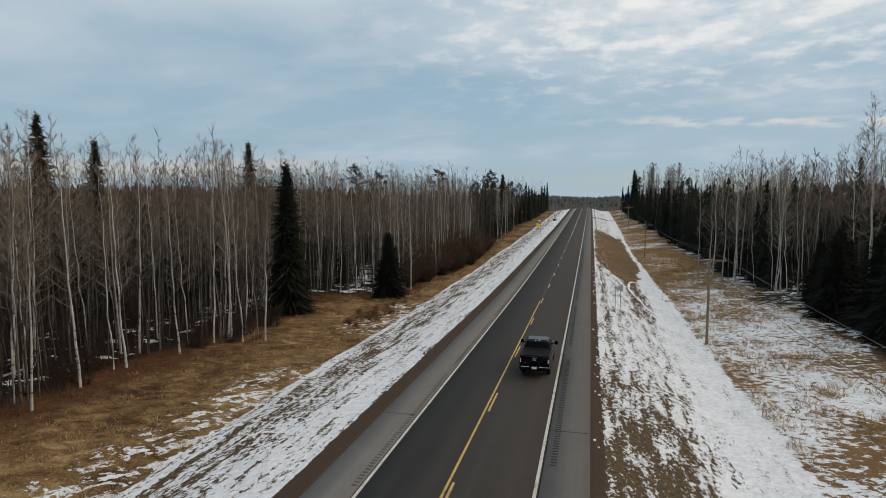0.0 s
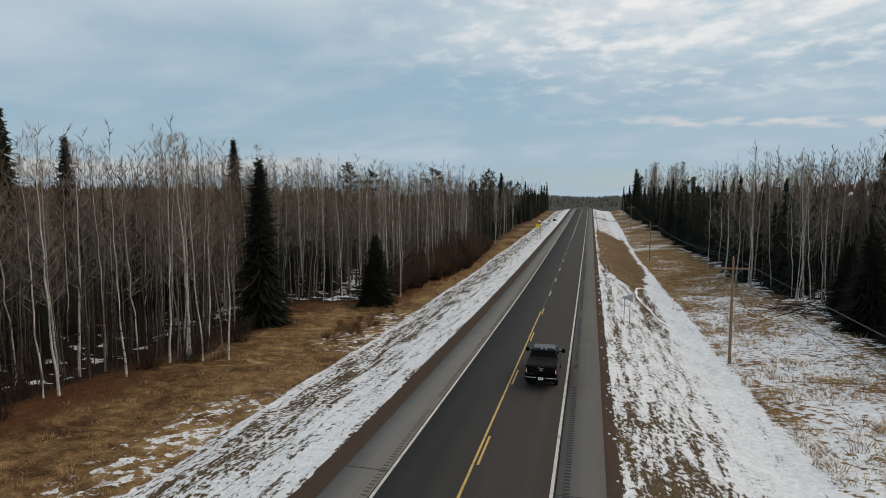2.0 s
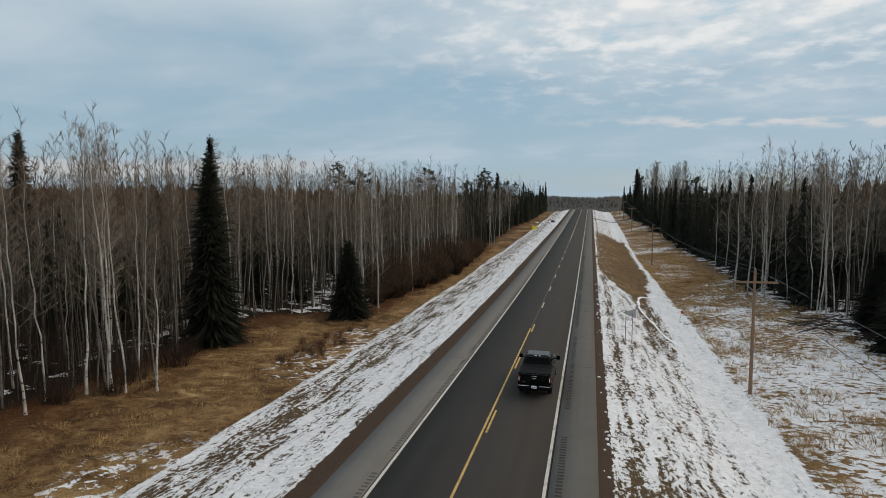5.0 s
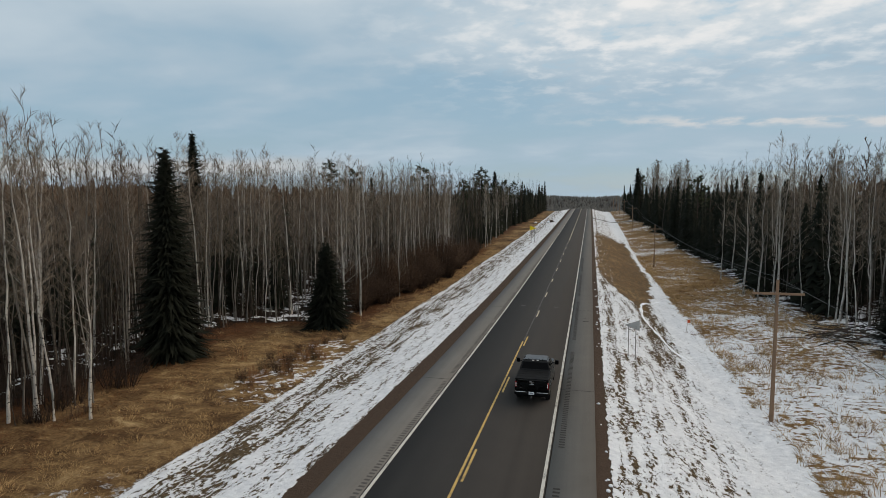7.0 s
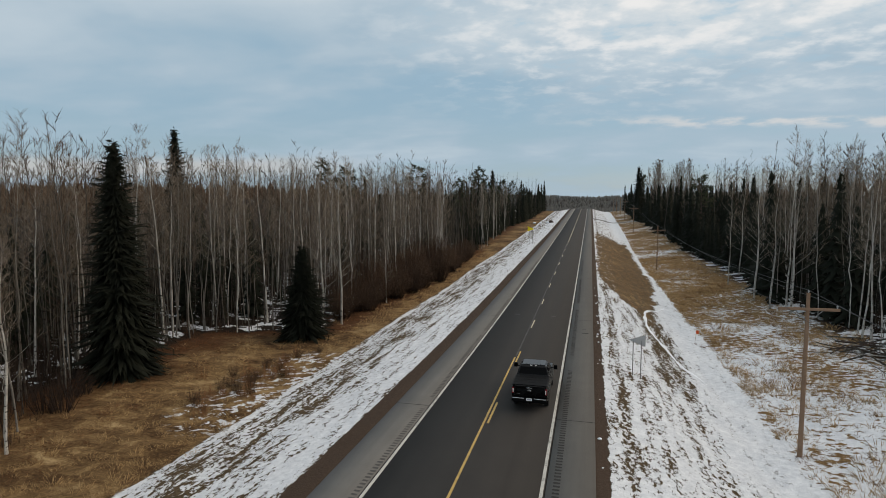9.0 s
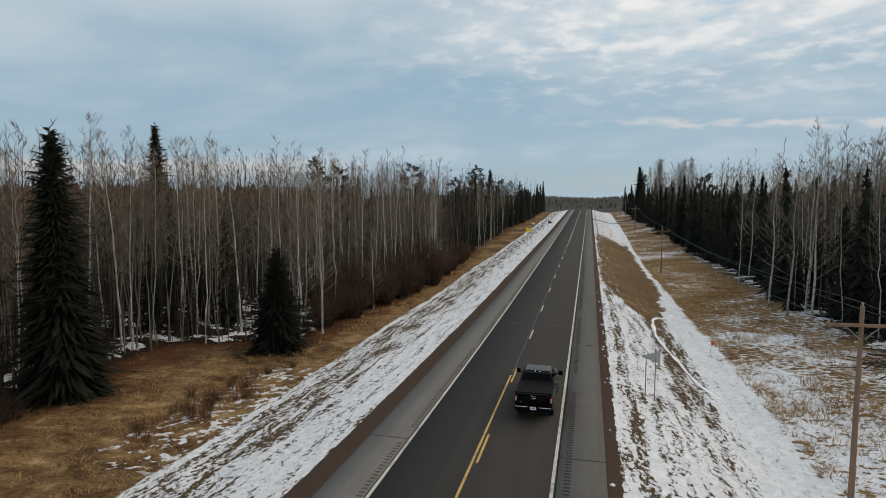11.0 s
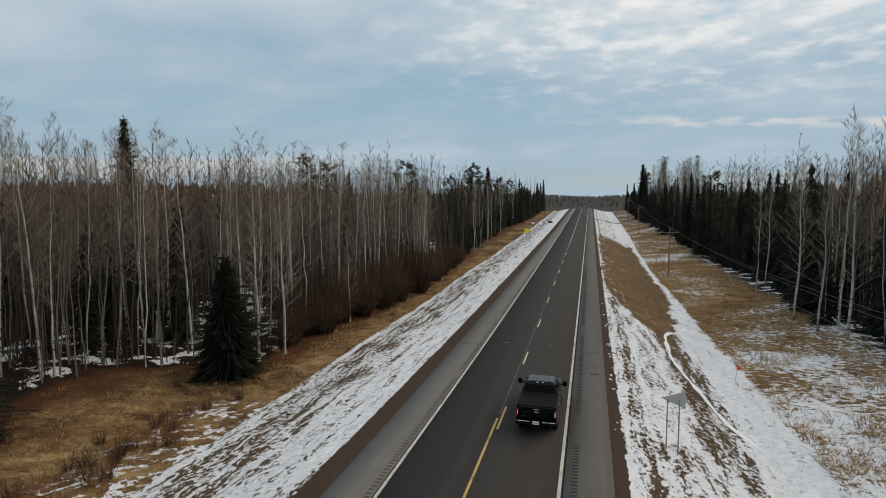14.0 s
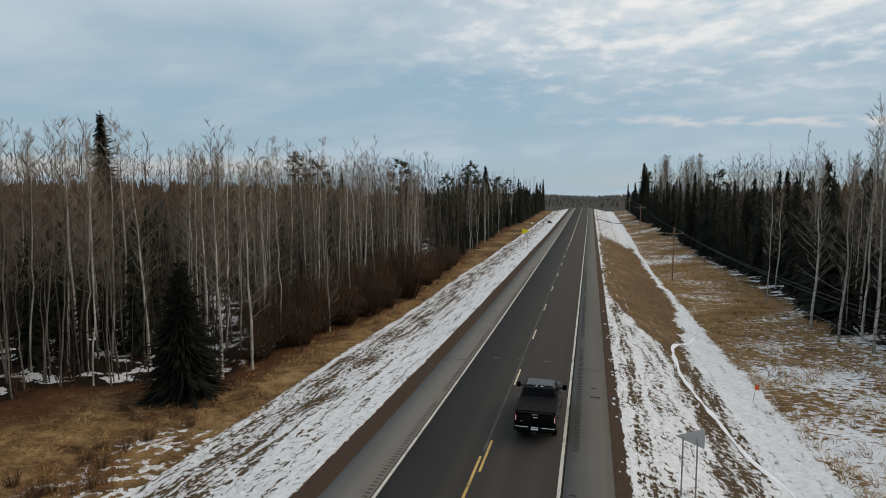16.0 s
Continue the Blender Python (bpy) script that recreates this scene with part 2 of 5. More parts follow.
def asphalt_material(name, dark, light, track):
    mt, g, b = material(name, 0.85, gloss=0.12)
    p = g.coord()
    x, y, z = g.split(p)
    long = g.noise(g.xyz(g.m("MULTIPLY", x, 1.3), g.m("MULTIPLY", y, 0.035), 0.0), 1.0, 5, 0.6)
    blot = g.noise(p, 0.5, 4, 0.6)
    grit = g.noise(p, 60.0, 3, 0.7)
    f = g.m("ADD", g.m("ADD", g.m("MULTIPLY", long, 0.45), g.m("MULTIPLY", blot, 0.25)), g.m("MULTIPLY", grit, 0.3))
    if track:
        lane = g.m("ABSOLUTE", g.m("SUBTRACT", g.m("ABSOLUTE", g.m("SUBTRACT", g.m("ABSOLUTE", x), 1.83)), 0.85))
        f = g.m("ADD", f, g.step(lane, 0.0, 0.55, 0.05, -0.03))
    g.put(b.inputs["Base Color"], g.ramp(f, [(0.25, dark), (0.75, light)]))
    g.put(b.inputs["Roughness"], g.step(f, 0.3, 0.7, 0.72, 0.9))
    g.put(b.inputs["Normal"], g.bump(grit, 0.006))
    return mt


def paint_material(name, col, under, worn=0.45):
    mt, g, b = material(name, 0.7, gloss=0.2)
    p = g.coord()
    f = g.m("ADD", g.m("MULTIPLY", g.noise(p, 1.2, 5, 0.7), 0.55), g.m("MULTIPLY", g.noise(p, 18.0, 4, 0.7), 0.45))
    g.put(b.inputs["Base Color"], g.mix(g.step(f, worn - 0.08, worn + 0.08), under, col))
    return mt


def bark_material(name, pale, dark, marks, spread=0.55):
    """Smooth pale bark with dark bands and scars; darker low down on old stems."""
    mt, g, b = material(name, 0.8, gloss=0.12)
    p = g.coord()
    x, y, z = g.split(p)
    rnd = g.nt.nodes.new("ShaderNodeObjectInfo").outputs["Random"]
    q = g.xyz(g.m("MULTIPLY", x, 3.0), g.m("MULTIPLY", y, 3.0), g.m("ADD", g.m("MULTIPLY", z, 5.0), g.m("MULTIPLY", rnd, 40.0)))
    band = g.noise(q, 1.0, 4, 0.7)
    blot = g.noise(g.xyz(x, y, g.m("ADD", z, g.m("MULTIPLY", rnd, 30.0))), 1.1, 4, 0.6)
    tone = g.mix(g.step(blot, 0.35, 0.7), pale, g.mix(0.5, pale, dark))
    tone = g.mix(g.m("MULTIPLY", rnd, spread), tone, g.mix(0.6, pale, dark))
    g.put(b.inputs["Base Color"], g.mix(g.step(band, marks, marks + 0.07), tone, dark))
    g.put(b.inputs["Normal"], g.bump(band, 0.02))
    return mt


def twig_material(name, low, high):
    mt, g, b = material(name, 0.85, gloss=0.12)
    rnd = g.nt.nodes.new("ShaderNodeObjectInfo").outputs["Random"]
    isl = g.nt.nodes.new("ShaderNodeNewGeometry").outputs["Random Per Island"]
    k = g.m("ADD", g.m("MULTIPLY", rnd, 0.5), g.m("MULTIPLY", isl, 0.5))
    g.put(b.inputs["Base Color"], g.mix(k, low, high))
    return mt


GROUND = ground_material()
ASPHALT = asphalt_material("lane_asphalt", (0.025, 0.0232, 0.022), (0.060, 0.0555, 0.0515), True)
SHOULDER = asphalt_material("shoulder_asphalt", (0.095, 0.091, 0.086), (0.19, 0.183, 0.172), False)
WORN_SHOULDER = asphalt_material("worn_shoulder_asphalt", (0.068, 0.065, 0.061), (0.15, 0.143, 0.133), False)
WHITE_PAINT = paint_material("white_road_paint", (0.50, 0.485, 0.44), (0.12, 0.12, 0.115), 0.43)
YELLOW_PAINT = paint_material("yellow_road_paint", (0.50, 0.335, 0.11), (0.11, 0.085, 0.05), 0.43)
CREAM_PAINT = paint_material("cream_road_paint", (0.52, 0.46, 0.33), (0.11, 0.1, 0.08), 0.42)
FADED_PAINT = paint_material("faded_road_paint", (0.085, 0.082, 0.078), (0.045, 0.042, 0.04), 0.50)
GROOVE = simple("groove_asphalt", (0.036, 0.035, 0.033), 0.95, vary=0.5)
FAINT_GROOVE = simple("worn_groove_asphalt", (0.08, 0.077, 0.073), 0.95, vary=0.4)
BIRCH = bark_material("birch_bark", (0.62, 0.59, 0.54), (0.05, 0.042, 0.037), 0.56, 0.6)
ASPEN = bark_material("aspen_bark", (0.22, 0.204, 0.18), (0.05, 0.042, 0.036), 0.58)
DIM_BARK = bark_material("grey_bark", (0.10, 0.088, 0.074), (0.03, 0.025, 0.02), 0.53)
TWIG = twig_material("grey_twigs", (0.080, 0.061, 0.044), (0.215, 0.174, 0.132))
PALE_TWIG = twig_material("pale_branches", (0.12, 0.092, 0.068), (0.28, 0.235, 0.185))
RED_TWIG = twig_material("brown_twigs", (0.035, 0.022, 0.014), (0.11, 0.069, 0.044))
# darker copy of the brown twigs, with the woods' inner shade in its colour
SHADE_TWIG = twig_material("shaded_twigs", (0.014, 0.010, 0.008), (0.045, 0.031, 0.024))
# ridge twigs paled and greyed: the haze of distance is in this colour
HAZED_WOODS = twig_material("far_woods", (0.085, 0.086, 0.082), (0.16, 0.156, 0.146))
NEEDLE = twig_material("spruce_needles", (0.008, 0.010, 0.0065), (0.021, 0.023, 0.0155))
PINE = twig_material("pine_needles", (0.02, 0.027, 0.014), (0.05, 0.058, 0.03))
TRUNK = simple("conifer_bark", (0.07, 0.05, 0.04), 0.9, scale=4, vary=0.5, bump=0.03)
DRY = twig_material("dry_grass", (0.26, 0.155, 0.065), (0.52, 0.37, 0.19))
RUST = twig_material("rusty_grass", (0.09, 0.04, 0.018), (0.22, 0.11, 0.05))
SNOW = simple("snow", (0.80, 0.82, 0.86), 0.6, scale=2.0, vary=0.08, bump=0.05)
POLE = simple("weathered_pole_wood", (0.25, 0.16, 0.105), 0.9, scale=3.0, vary=0.4, bump=0.02)
GALV = simple("galvanised_steel", (0.24, 0.24, 0.24), 0.55, 0.2, vary=0.15)
WIRE = simple("dark_wire", (0.03, 0.03, 0.03), 0.5, 0.5)
GLAZE = simple("grey_porcelain", (0.35, 0.36, 0.36), 0.3)
SIGN_BACK = simple("sign_back_aluminium", (0.40, 0.40, 0.39), 0.6, 0.0, vary=0.1)
SIGN_YELLOW = simple("yellow_sign_sheeting", (0.92, 0.70, 0.01), 0.5, vary=0.05)
BLACK = simple("black_paint", (0.012, 0.012, 0.013), 0.5)


# ---- shapes ----
KY = [-600, 0, 60, 85, 142, 215, 300, 354, 385, 430, 520, 700, 1000, 1500, 2500, 5000]
KZ = [0, 0, 0, 0.12, 1.2, 2.7, 5.0, 6.6, 7.2, 6.5, 2.5, -6, -8, 14, 20, 20]
SX = [-200, -60, -30, -22, -16, -12, -7.3, -6.0, -5.7, 5.7, 6.0, 6.6, 10, 13, 15, 17.3, 22, 29, 40, 200]
SZ = [6.0, 0.4, -1.4, -1.5, -1.5, -1.0, -0.25, -0.06, -0.35, -0.35, -0.06, -0.15, -0.95, -1.85, -2.1, -2.0, -1.5, -0.9, -0.5, 9.0]


def prof(y):
    y = np.asarray(y, float)
    return sum(np.interp(y + d, KY, KZ) for d in (-18, -9, 0, 9, 18)) / 5


def hill(x, y):
    """Height of the ground."""
    x, y = np.asarray(x, float), np.asarray(y, float)
    z = prof(y) + np.interp(x, SX, SZ)
    # the field on the right stays low where the road climbs
    dip = np.clip((x - 9.0) / 9.0, 0, 1) * np.exp(-((y - 170.0) / 58.0) ** 2)
    z = z - 2.1 * dip
    out = np.clip((np.abs(x) - 7.5) / 4, 0, 1)
    return z + out * (0.10 * np.sin(x * 0.9 + 1.7 * np.sin(y * 0.31)) * np.sin(y * 0.7 + x * 0.4) + 0.12 * np.sin(x * 0.21 + y * 0.13))


def hz(x, y):
    return float(hill(x, y))


def smooth(me, on=True):
    me.polygons.foreach_set("use_smooth", [on] * len(me.polygons))


def mesh_of(name, verts, faces, mat, flat=False):
    me = bpy.data.meshes.new(name)
    me.from_pydata([tuple(v) for v in verts], [], faces)
    for q in mat if isinstance(mat, list) else [mat]:
        me.materials.append(q)
    smooth(me, not flat)
    return me


def part(name, bm, mat, parent, label=""):
    """Links a bmesh as one mesh object under a thing."""
    me = bpy.data.meshes.new(name)
    bm.to_mesh(me)
    bm.free()
    me.materials.append(mat)
    ob = new(name, me)
    ob.parent = parent
    return tagged(ob, label)


def part_data(name, me, parent, label=""):
    ob = new(name, me)
    ob.parent = parent
    return tagged(ob, label)


def thing(name, label, category, group="", kind=""):
    return tagged(new(name), label, category, group, kind)


def box(cx, cy, cz, sx, sy, sz, bevel=0.0, seg=2):
    bm = bmesh.new()
    bmesh.ops.create_cube(bm, size=1.0)
    for v in bm.verts:
        v.co = (cx + v.co.x * sx, cy + v.co.y * sy, cz + v.co.z * sz)
    if bevel:
        bmesh.ops.bevel(bm, geom=bm.edges[:], offset=bevel, segments=seg, affect="EDGES", profile=0.5)
    return bm


def rod(bm, a, b, r0, r1, sides=10):
    """A tapered rod from a to b in bm."""
    a, b = Vector(a), Vector(b)
    q = (b - a).to_track_quat("Z", "Y")
    rings = []
    for p, r in ((a, r0), (b, r1)):
        rings.append([bm.verts.new(p + q @ Vector((r * math.cos(2 * math.pi * i / sides), r * math.sin(2 * math.pi * i / sides), 0))) for i in range(sides)])
    for i in range(sides):
        j = (i + 1) % sides
        bm.faces.new((rings[0][i], rings[0][j], rings[1][j], rings[1][i]))
    bm.faces.new(rings[0][::-1])
    bm.faces.new(rings[1])
    return bm


def loft(sections):
    """A closed skin over cross-sections with equal counts of points."""
    bm = bmesh.new()
    rings = [[bm.verts.new(p) for p in s] for s in sections]
    n = len(rings[0])
    for a, b in zip(rings, rings[1:]):
        for i in range(n):
            bm.faces.new((a[i], a[(i + 1) % n], b[(i + 1) % n], b[i]))
    bm.faces.new(rings[0][::-1])
    bm.faces.new(rings[-1])
    bmesh.ops.recalc_face_normals(bm, faces=bm.faces[:])
    return bm


# ---- ground, road ----
def spaced(stops):
    out = [stops[0][0]]
    for (a, _), (b, s) in zip(stops, stops[1:]):
        n = max(1, round((b - a) / s))
        out += [a + (b - a) * (i + 1) / n for i in range(n)]
    return np.array(out)


def sheet(name, xs, ys, height, mat, label="", category="", skirt=None):
    X, Y = np.meshgrid(xs, ys)
    Z = height(X, Y)
    verts = np.stack([X, Y, Z], -1).reshape(-1, 3)
    n = len(xs)
    faces = [(r * n + c, r * n + c + 1, (r + 1) * n + c + 1, (r + 1) * n + c) for r in range(len(ys) - 1) for c in range(n - 1)]
    me = mesh_of(name, verts.tolist(), faces, mat)
    return tagged(new(name, me), label, category, kind="structure")


def build_ground():
    xs = spaced([(-4500, 0), (-800, 400), (-200, 60), (-60, 7), (-32, 1.2), (-8, 0.5), (-6, 0.25), (6, 1.5), (7, 0.25), (18, 0.45), (32, 0.9), (60, 5), (200, 40), (800, 300), (4500, 900)])
    ys = spaced([(-900, 0), (-60, 70), (10, 3), (110, 0.7), (200, 2), (440, 6), (800, 40), (2600, 120), (4600, 500)])
    sheet("ground", xs, ys, hill, GROUND, "roadside verges of dry straw grass with patchy thin snow", "ground")
    ys = spaced([(-300, 0), (20, 20), (460, 3)])

    def slab(name, x0, x1, drop, mat, label, category):
        xs = np.array([x0, x0 + 0.02, (x0 + x1) / 2, x1 - 0.02, x1])
        down = np.array([-0.3, 0, 0, 0, -0.3])
        sheet(name, xs, ys, lambda X, Y: prof(Y) + drop + np.interp(X, xs, down), mat, label, category)

    slab("road", -3.8, 3.8, 0.0, ASPHALT, "straight dark asphalt two-lane highway rising to a crest", "road")
    slab("shoulder_left", -5.9, -3.8, -0.006, SHOULDER, "pale grey paved shoulder beside the highway lanes", "road shoulder")
    slab("shoulder_right", 3.8, 5.95, -0.006, WORN_SHOULDER, "pale grey paved shoulder beside the highway lanes", "road shoulder")


def strip(bm, x0, x1, y0, y1, lift, step=4.0):
    n = max(1, math.ceil((y1 - y0) / step))
    rows = []
    for i in range(n + 1):
        y = y0 + (y1 - y0) * i / n
        z = float(prof(y)) + lift
        rows.append((bm.verts.new((x0, y, z)), bm.verts.new((x1, y, z))))
    for a, b in zip(rows, rows[1:]):
        bm.faces.new((a[0], a[1], b[1], b[0]))


def marking(name, strips, mat, label, lift=0.006, step=4.0):
    bm = bmesh.new()
    for x0, x1, y0, y1 in strips:
        strip(bm, x0, x1, y0, y1, lift, step)
    me = bpy.data.meshes.new(name)
    bm.to_mesh(me)
    bm.free()
    me.materials.append(mat)
    return tagged(new(name, me), label, "road marking", kind="structure")


DASH0, PERIOD = 29.4 - 12.19 * 4, 12.19


def build_markings():
    for name, x in (("edge_line_left", -3.66), ("edge_line_right", 3.66)):
        marking(name, [(x - 0.075, x + 0.075, -60, 400)], WHITE_PAINT, "white painted edge line, slightly worn")
    marking("centre_line_solid", [(-0.17, -0.05, -60, 67.5)], YELLOW_PAINT, "solid yellow no-passing line")
    marking("centre_line_far", [(0.06, 0.20, 172, 400)], CREAM_PAINT, "pale worn no-passing line towards the crest")
    for k in range(24):
        y = DASH0 + PERIOD * k
        marking("centre_dash", [(0.06, 0.18, y, y + 3.4)], YELLOW_PAINT if y < 75 else CREAM_PAINT, "yellow painted centre line dash" if y < 75 else "pale worn centre line dash", 0.007)
    marking("old_line_trace", [(-0.12, 0.0, 68, 172)], FADED_PAINT, "faded grey trace of a removed centre line", 0.005)
    marking("rumble_strip_right", [(4.10, 4.40, y, y + 0.14) for y in np.arange(14, 135, 0.31) if (y % 23) < 19], GROOVE, "milled rumble strip grooves in the shoulder", 0.002)
    marking("rumble_strip_left", [(-4.17, -3.90, y, y + 0.13) for y in np.arange(14, 135, 0.31) if (y % 19) < 17], FAINT_GROOVE, "milled rumble strip grooves in the shoulder", 0.002)
    marking("paint_smudge", [(-2.2, -1.7, 83.9, 84.25), (1.6, 2.1, 83.8, 84.15), (-0.5, 0.1, 83.9, 84.15)], FADED_PAINT, "pale smudges of old paint on the asphalt", 0.004)
    marking("oil_stain", [(4.9, 5.5, 76.9, 77.15), (4.95, 5.25, 78.6, 78.75)], GROOVE, "dark oily patch on the shoulder", 0.003)
    for y in (55.3, 82.6, 112.0, 27.5):
        marking("joint_right", [(3.75, 5.93, y, y + 0.06)], GROOVE, "dark transverse joint across the shoulder", 0.003)
        marking("joint_left", [(-5.88, -3.75, y + 0.3, y + 0.36)], GROOVE, "dark transverse joint across the shoulder", 0.003)


build_ground()
build_markings()


# ---- trees ----
class Shape:
    """Vertices and faces gathered in lists."""

    def __init__(self):
        self.v, self.f = [], []

    def tube(self, pts, radii, sides):
        base = len(self.v)
        for i, (p, r) in enumerate(zip(pts, radii)):
            d = Vector(pts[min(i + 1, len(pts) - 1)]) - Vector(pts[max(i - 1, 0)])
            q = d.to_track_quat("Z", "Y")
            for s in range(sides):
                a = 2 * math.pi * s / sides
                self.v.append(tuple(Vector(p) + q @ Vector((r * math.cos(a), r * math.sin(a), 0))))
        for i in range(len(pts) - 1):
            for s in range(sides):
                t = (s + 1) % sides
                a = base + i * sides
                self.f.append((a + s, a + t, a + sides + t, a + sides + s))

    def spike(self, p, q, r):
        """A thin three-sided twig from p to its tip q."""
        base = len(self.v)
        d = (Vector(q) - Vector(p))
        u = d.orthogonal().normalized() * r
        w3 = d.cross(u).normalized() * r
        for c, s in ((1, 0), (-0.5, 0.87), (-0.5, -0.87)):
            self.v.append(tuple(Vector(p) + u * c + w3 * s))
        self.v.append(tuple(q))
        self.f += [(base, base + 1, base + 3), (base + 1, base + 2, base + 3), (base + 2, base, base + 3)]

    def mesh(self, name, mat):
        return mesh_of(name, self.v, self.f, mat)


def stem_line(rng, h, n, lean, kink):
    """A slender stem's axis that wanders a little and bends back to the light."""
    bx, by = rng.uniform(-lean, lean), rng.uniform(-lean, lean)
    x = y = 0.0
    pts = [Vector((0, 0, -0.25))]
    for i in range(1, n + 1):
        x += bx * h / n + rng.gauss(0, kink)
        y += by * h / n + rng.gauss(0, kink)
        bx *= 0.9
        by *= 0.9
        pts.append(Vector((x, y, h * i / n)))
    return pts


def bare_tree(rng, h, r0, limbs, subs, first, spread, sides=6, lean=0.07, twig=0.0085):
    """Stem with its limbs, and the fine twigs of the crown, of a leafless birch or aspen."""
    stem, crown = Shape(), Shape()
    n = 11
    pts = stem_line(rng, h, n, lean, 0.085)
    stem.tube(pts, [max(0.005, r0 * (1 - i / n) ** 0.85) * (1.3 if i == 0 else 1) for i in range(n + 1)], sides)

    def on(t):
        k = min(int(t * n), n - 1)
        return pts[k].lerp(pts[k + 1], t * n - k)

    for i in range(limbs):
        t = first + (0.99 - first) * ((i + rng.random()) / limbs) ** 0.8
        s = (t - first) / (1 - first)
        a = i * 2.4 + rng.uniform(-0.8, 0.8)
        ln = h * (spread * (1.0 - s) ** 0.8 * min(1.0, 0.45 + 2.5 * s) + 0.034) * rng.uniform(0.45, 1.2)
        rise = rng.uniform(0.35, 0.9) + 1.1 * s
        d = Vector((math.cos(a), math.sin(a), rise)).normalized()
        p = on(t)
        r = max(0.0045, r0 * (1.0 - t) * rng.uniform(0.15, 0.28))
        line = [p]
        for k in range(3):
            d = (d + Vector((rng.gauss(0, 0.16), rng.gauss(0, 0.16), rng.uniform(-0.05, 0.22)))).normalized()
            p = p + d * ln / 3
            line.append(p)
        stem.tube(line, [r, r * 0.7, r * 0.45, 0.003], 3)
        for j in range(subs):
            u = 0.25 + 0.75 * rng.random()
            k = min(2, int(u * 3))
            b = line[k].lerp(line[k + 1], u * 3 - k)
            e = (d * 0.9 + Vector((rng.gauss(0, 0.55), rng.gauss(0, 0.55), rng.uniform(-0.15, 0.55)))).normalized()
            q = b + e * (ln * rng.uniform(0.22, 0.42) + 0.2)
            crown.spike(b, q, twig * 1.5)
            for w2 in range(2):
                c = b.lerp(q, rng.uniform(0.15, 0.85))
                f = (e + Vector((rng.gauss(0, 0.6), rng.gauss(0, 0.6), rng.uniform(-0.2, 0.6)))).normalized()
                crown.spike(c, c + f * rng.uniform(0.2, 0.5), twig)
    return stem, crown


def deep_tree(rng, h, r0, limbs, twigs, first, spread, thick=0.010):
    """A cheaper slender tree for the depth of the woods."""
    stem, crown = Shape(), Shape()
    pts = stem_line(rng, h, 6, 0.06, 0.13)
    stem.tube(pts, [max(0.006, r0 * (1 - i / 6) ** 0.8) for i in range(7)], 4)
    for i in range(limbs):
        t = first + (0.99 - first) * (i + rng.random()) / limbs
        s = (t - first) / (1 - first)
        k = min(5, int(t * 6))
        p = pts[k].lerp(pts[k + 1], t * 6 - k)
        a = i * 2.4 + rng.uniform(-0.8, 0.8)
        d = Vector((math.cos(a), math.sin(a), rng.uniform(0.5, 1.2) + s)).normalized()
        ln = (spread * (1 - s) ** 0.7 + 0.5) * rng.uniform(0.55, 1.25)
        q = p + d * ln
        crown.spike(p, q, thick * 1.4)
        for j in range(twigs):
            c = p.lerp(q, rng.uniform(0.2, 0.95))
            e = (d + Vector((rng.gauss(0, 0.5), rng.gauss(0, 0.5), rng.uniform(-0.2, 0.5)))).normalized()
            crown.spike(c, c + e * rng.uniform(0.35, 0.85), thick)
    return stem, crown


def sapling(rng, h, stems):
    s = Shape()
    for i in range(stems):
        a, d = rng.uniform(0, 6.28), rng.random() * 1.3
        p = Vector((d * math.cos(a), d * math.sin(a), -0.1))
        k = h * rng.uniform(0.4, 1.0)
        q = p + Vector((rng.uniform(-.2, .2) * k, rng.uniform(-.2, .2) * k, k))
        s.spike(p, q, 0.03)
        for j in range(5):
            b = p.lerp(q, rng.uniform(0.2, 0.95))
            s.spike(b, b + Vector((rng.uniform(-.7, .7), rng.uniform(-.7, .7), rng.uniform(0.1, .9))) * rng.uniform(0.3, 1.1), 0.018)
    return s


def skirts(crown, rng, h, r, whorls, points, first=0.02, power=0.9):
    """Ragged overlapping tiers of boughs round a spruce's stem."""
    for i in range(whorls):
        u = first + (0.97 - first) * (i + 0.5 * rng.random()) / whorls
        wide = r * (1 - u) ** power + 0.12
        drop = wide * rng.uniform(0.25, 0.45) + h * 0.35 / whorls
        base = len(crown.v)
        crown.v.append((rng.gauss(0, 0.03), rng.gauss(0, 0.03), min(h, h * u + h * 1.1 / whorls)))
        turn = rng.uniform(0, 6.28)
        for j in range(points * 2):
            a = turn + math.pi * (j + rng.uniform(-0.3, 0.3)) / points
            k = wide * (rng.uniform(0.55, 1.2) if j % 2 else rng.uniform(0.3, 0.6))
            crown.v.append((k * math.cos(a), k * math.sin(a), h * u - (drop if j % 2 else drop * 0.25) * rng.uniform(0.6, 1.2)))
        for j in range(points * 2):
            crown.f.append((base, base + 1 + j, base + 1 + (j + 1) % (points * 2)))


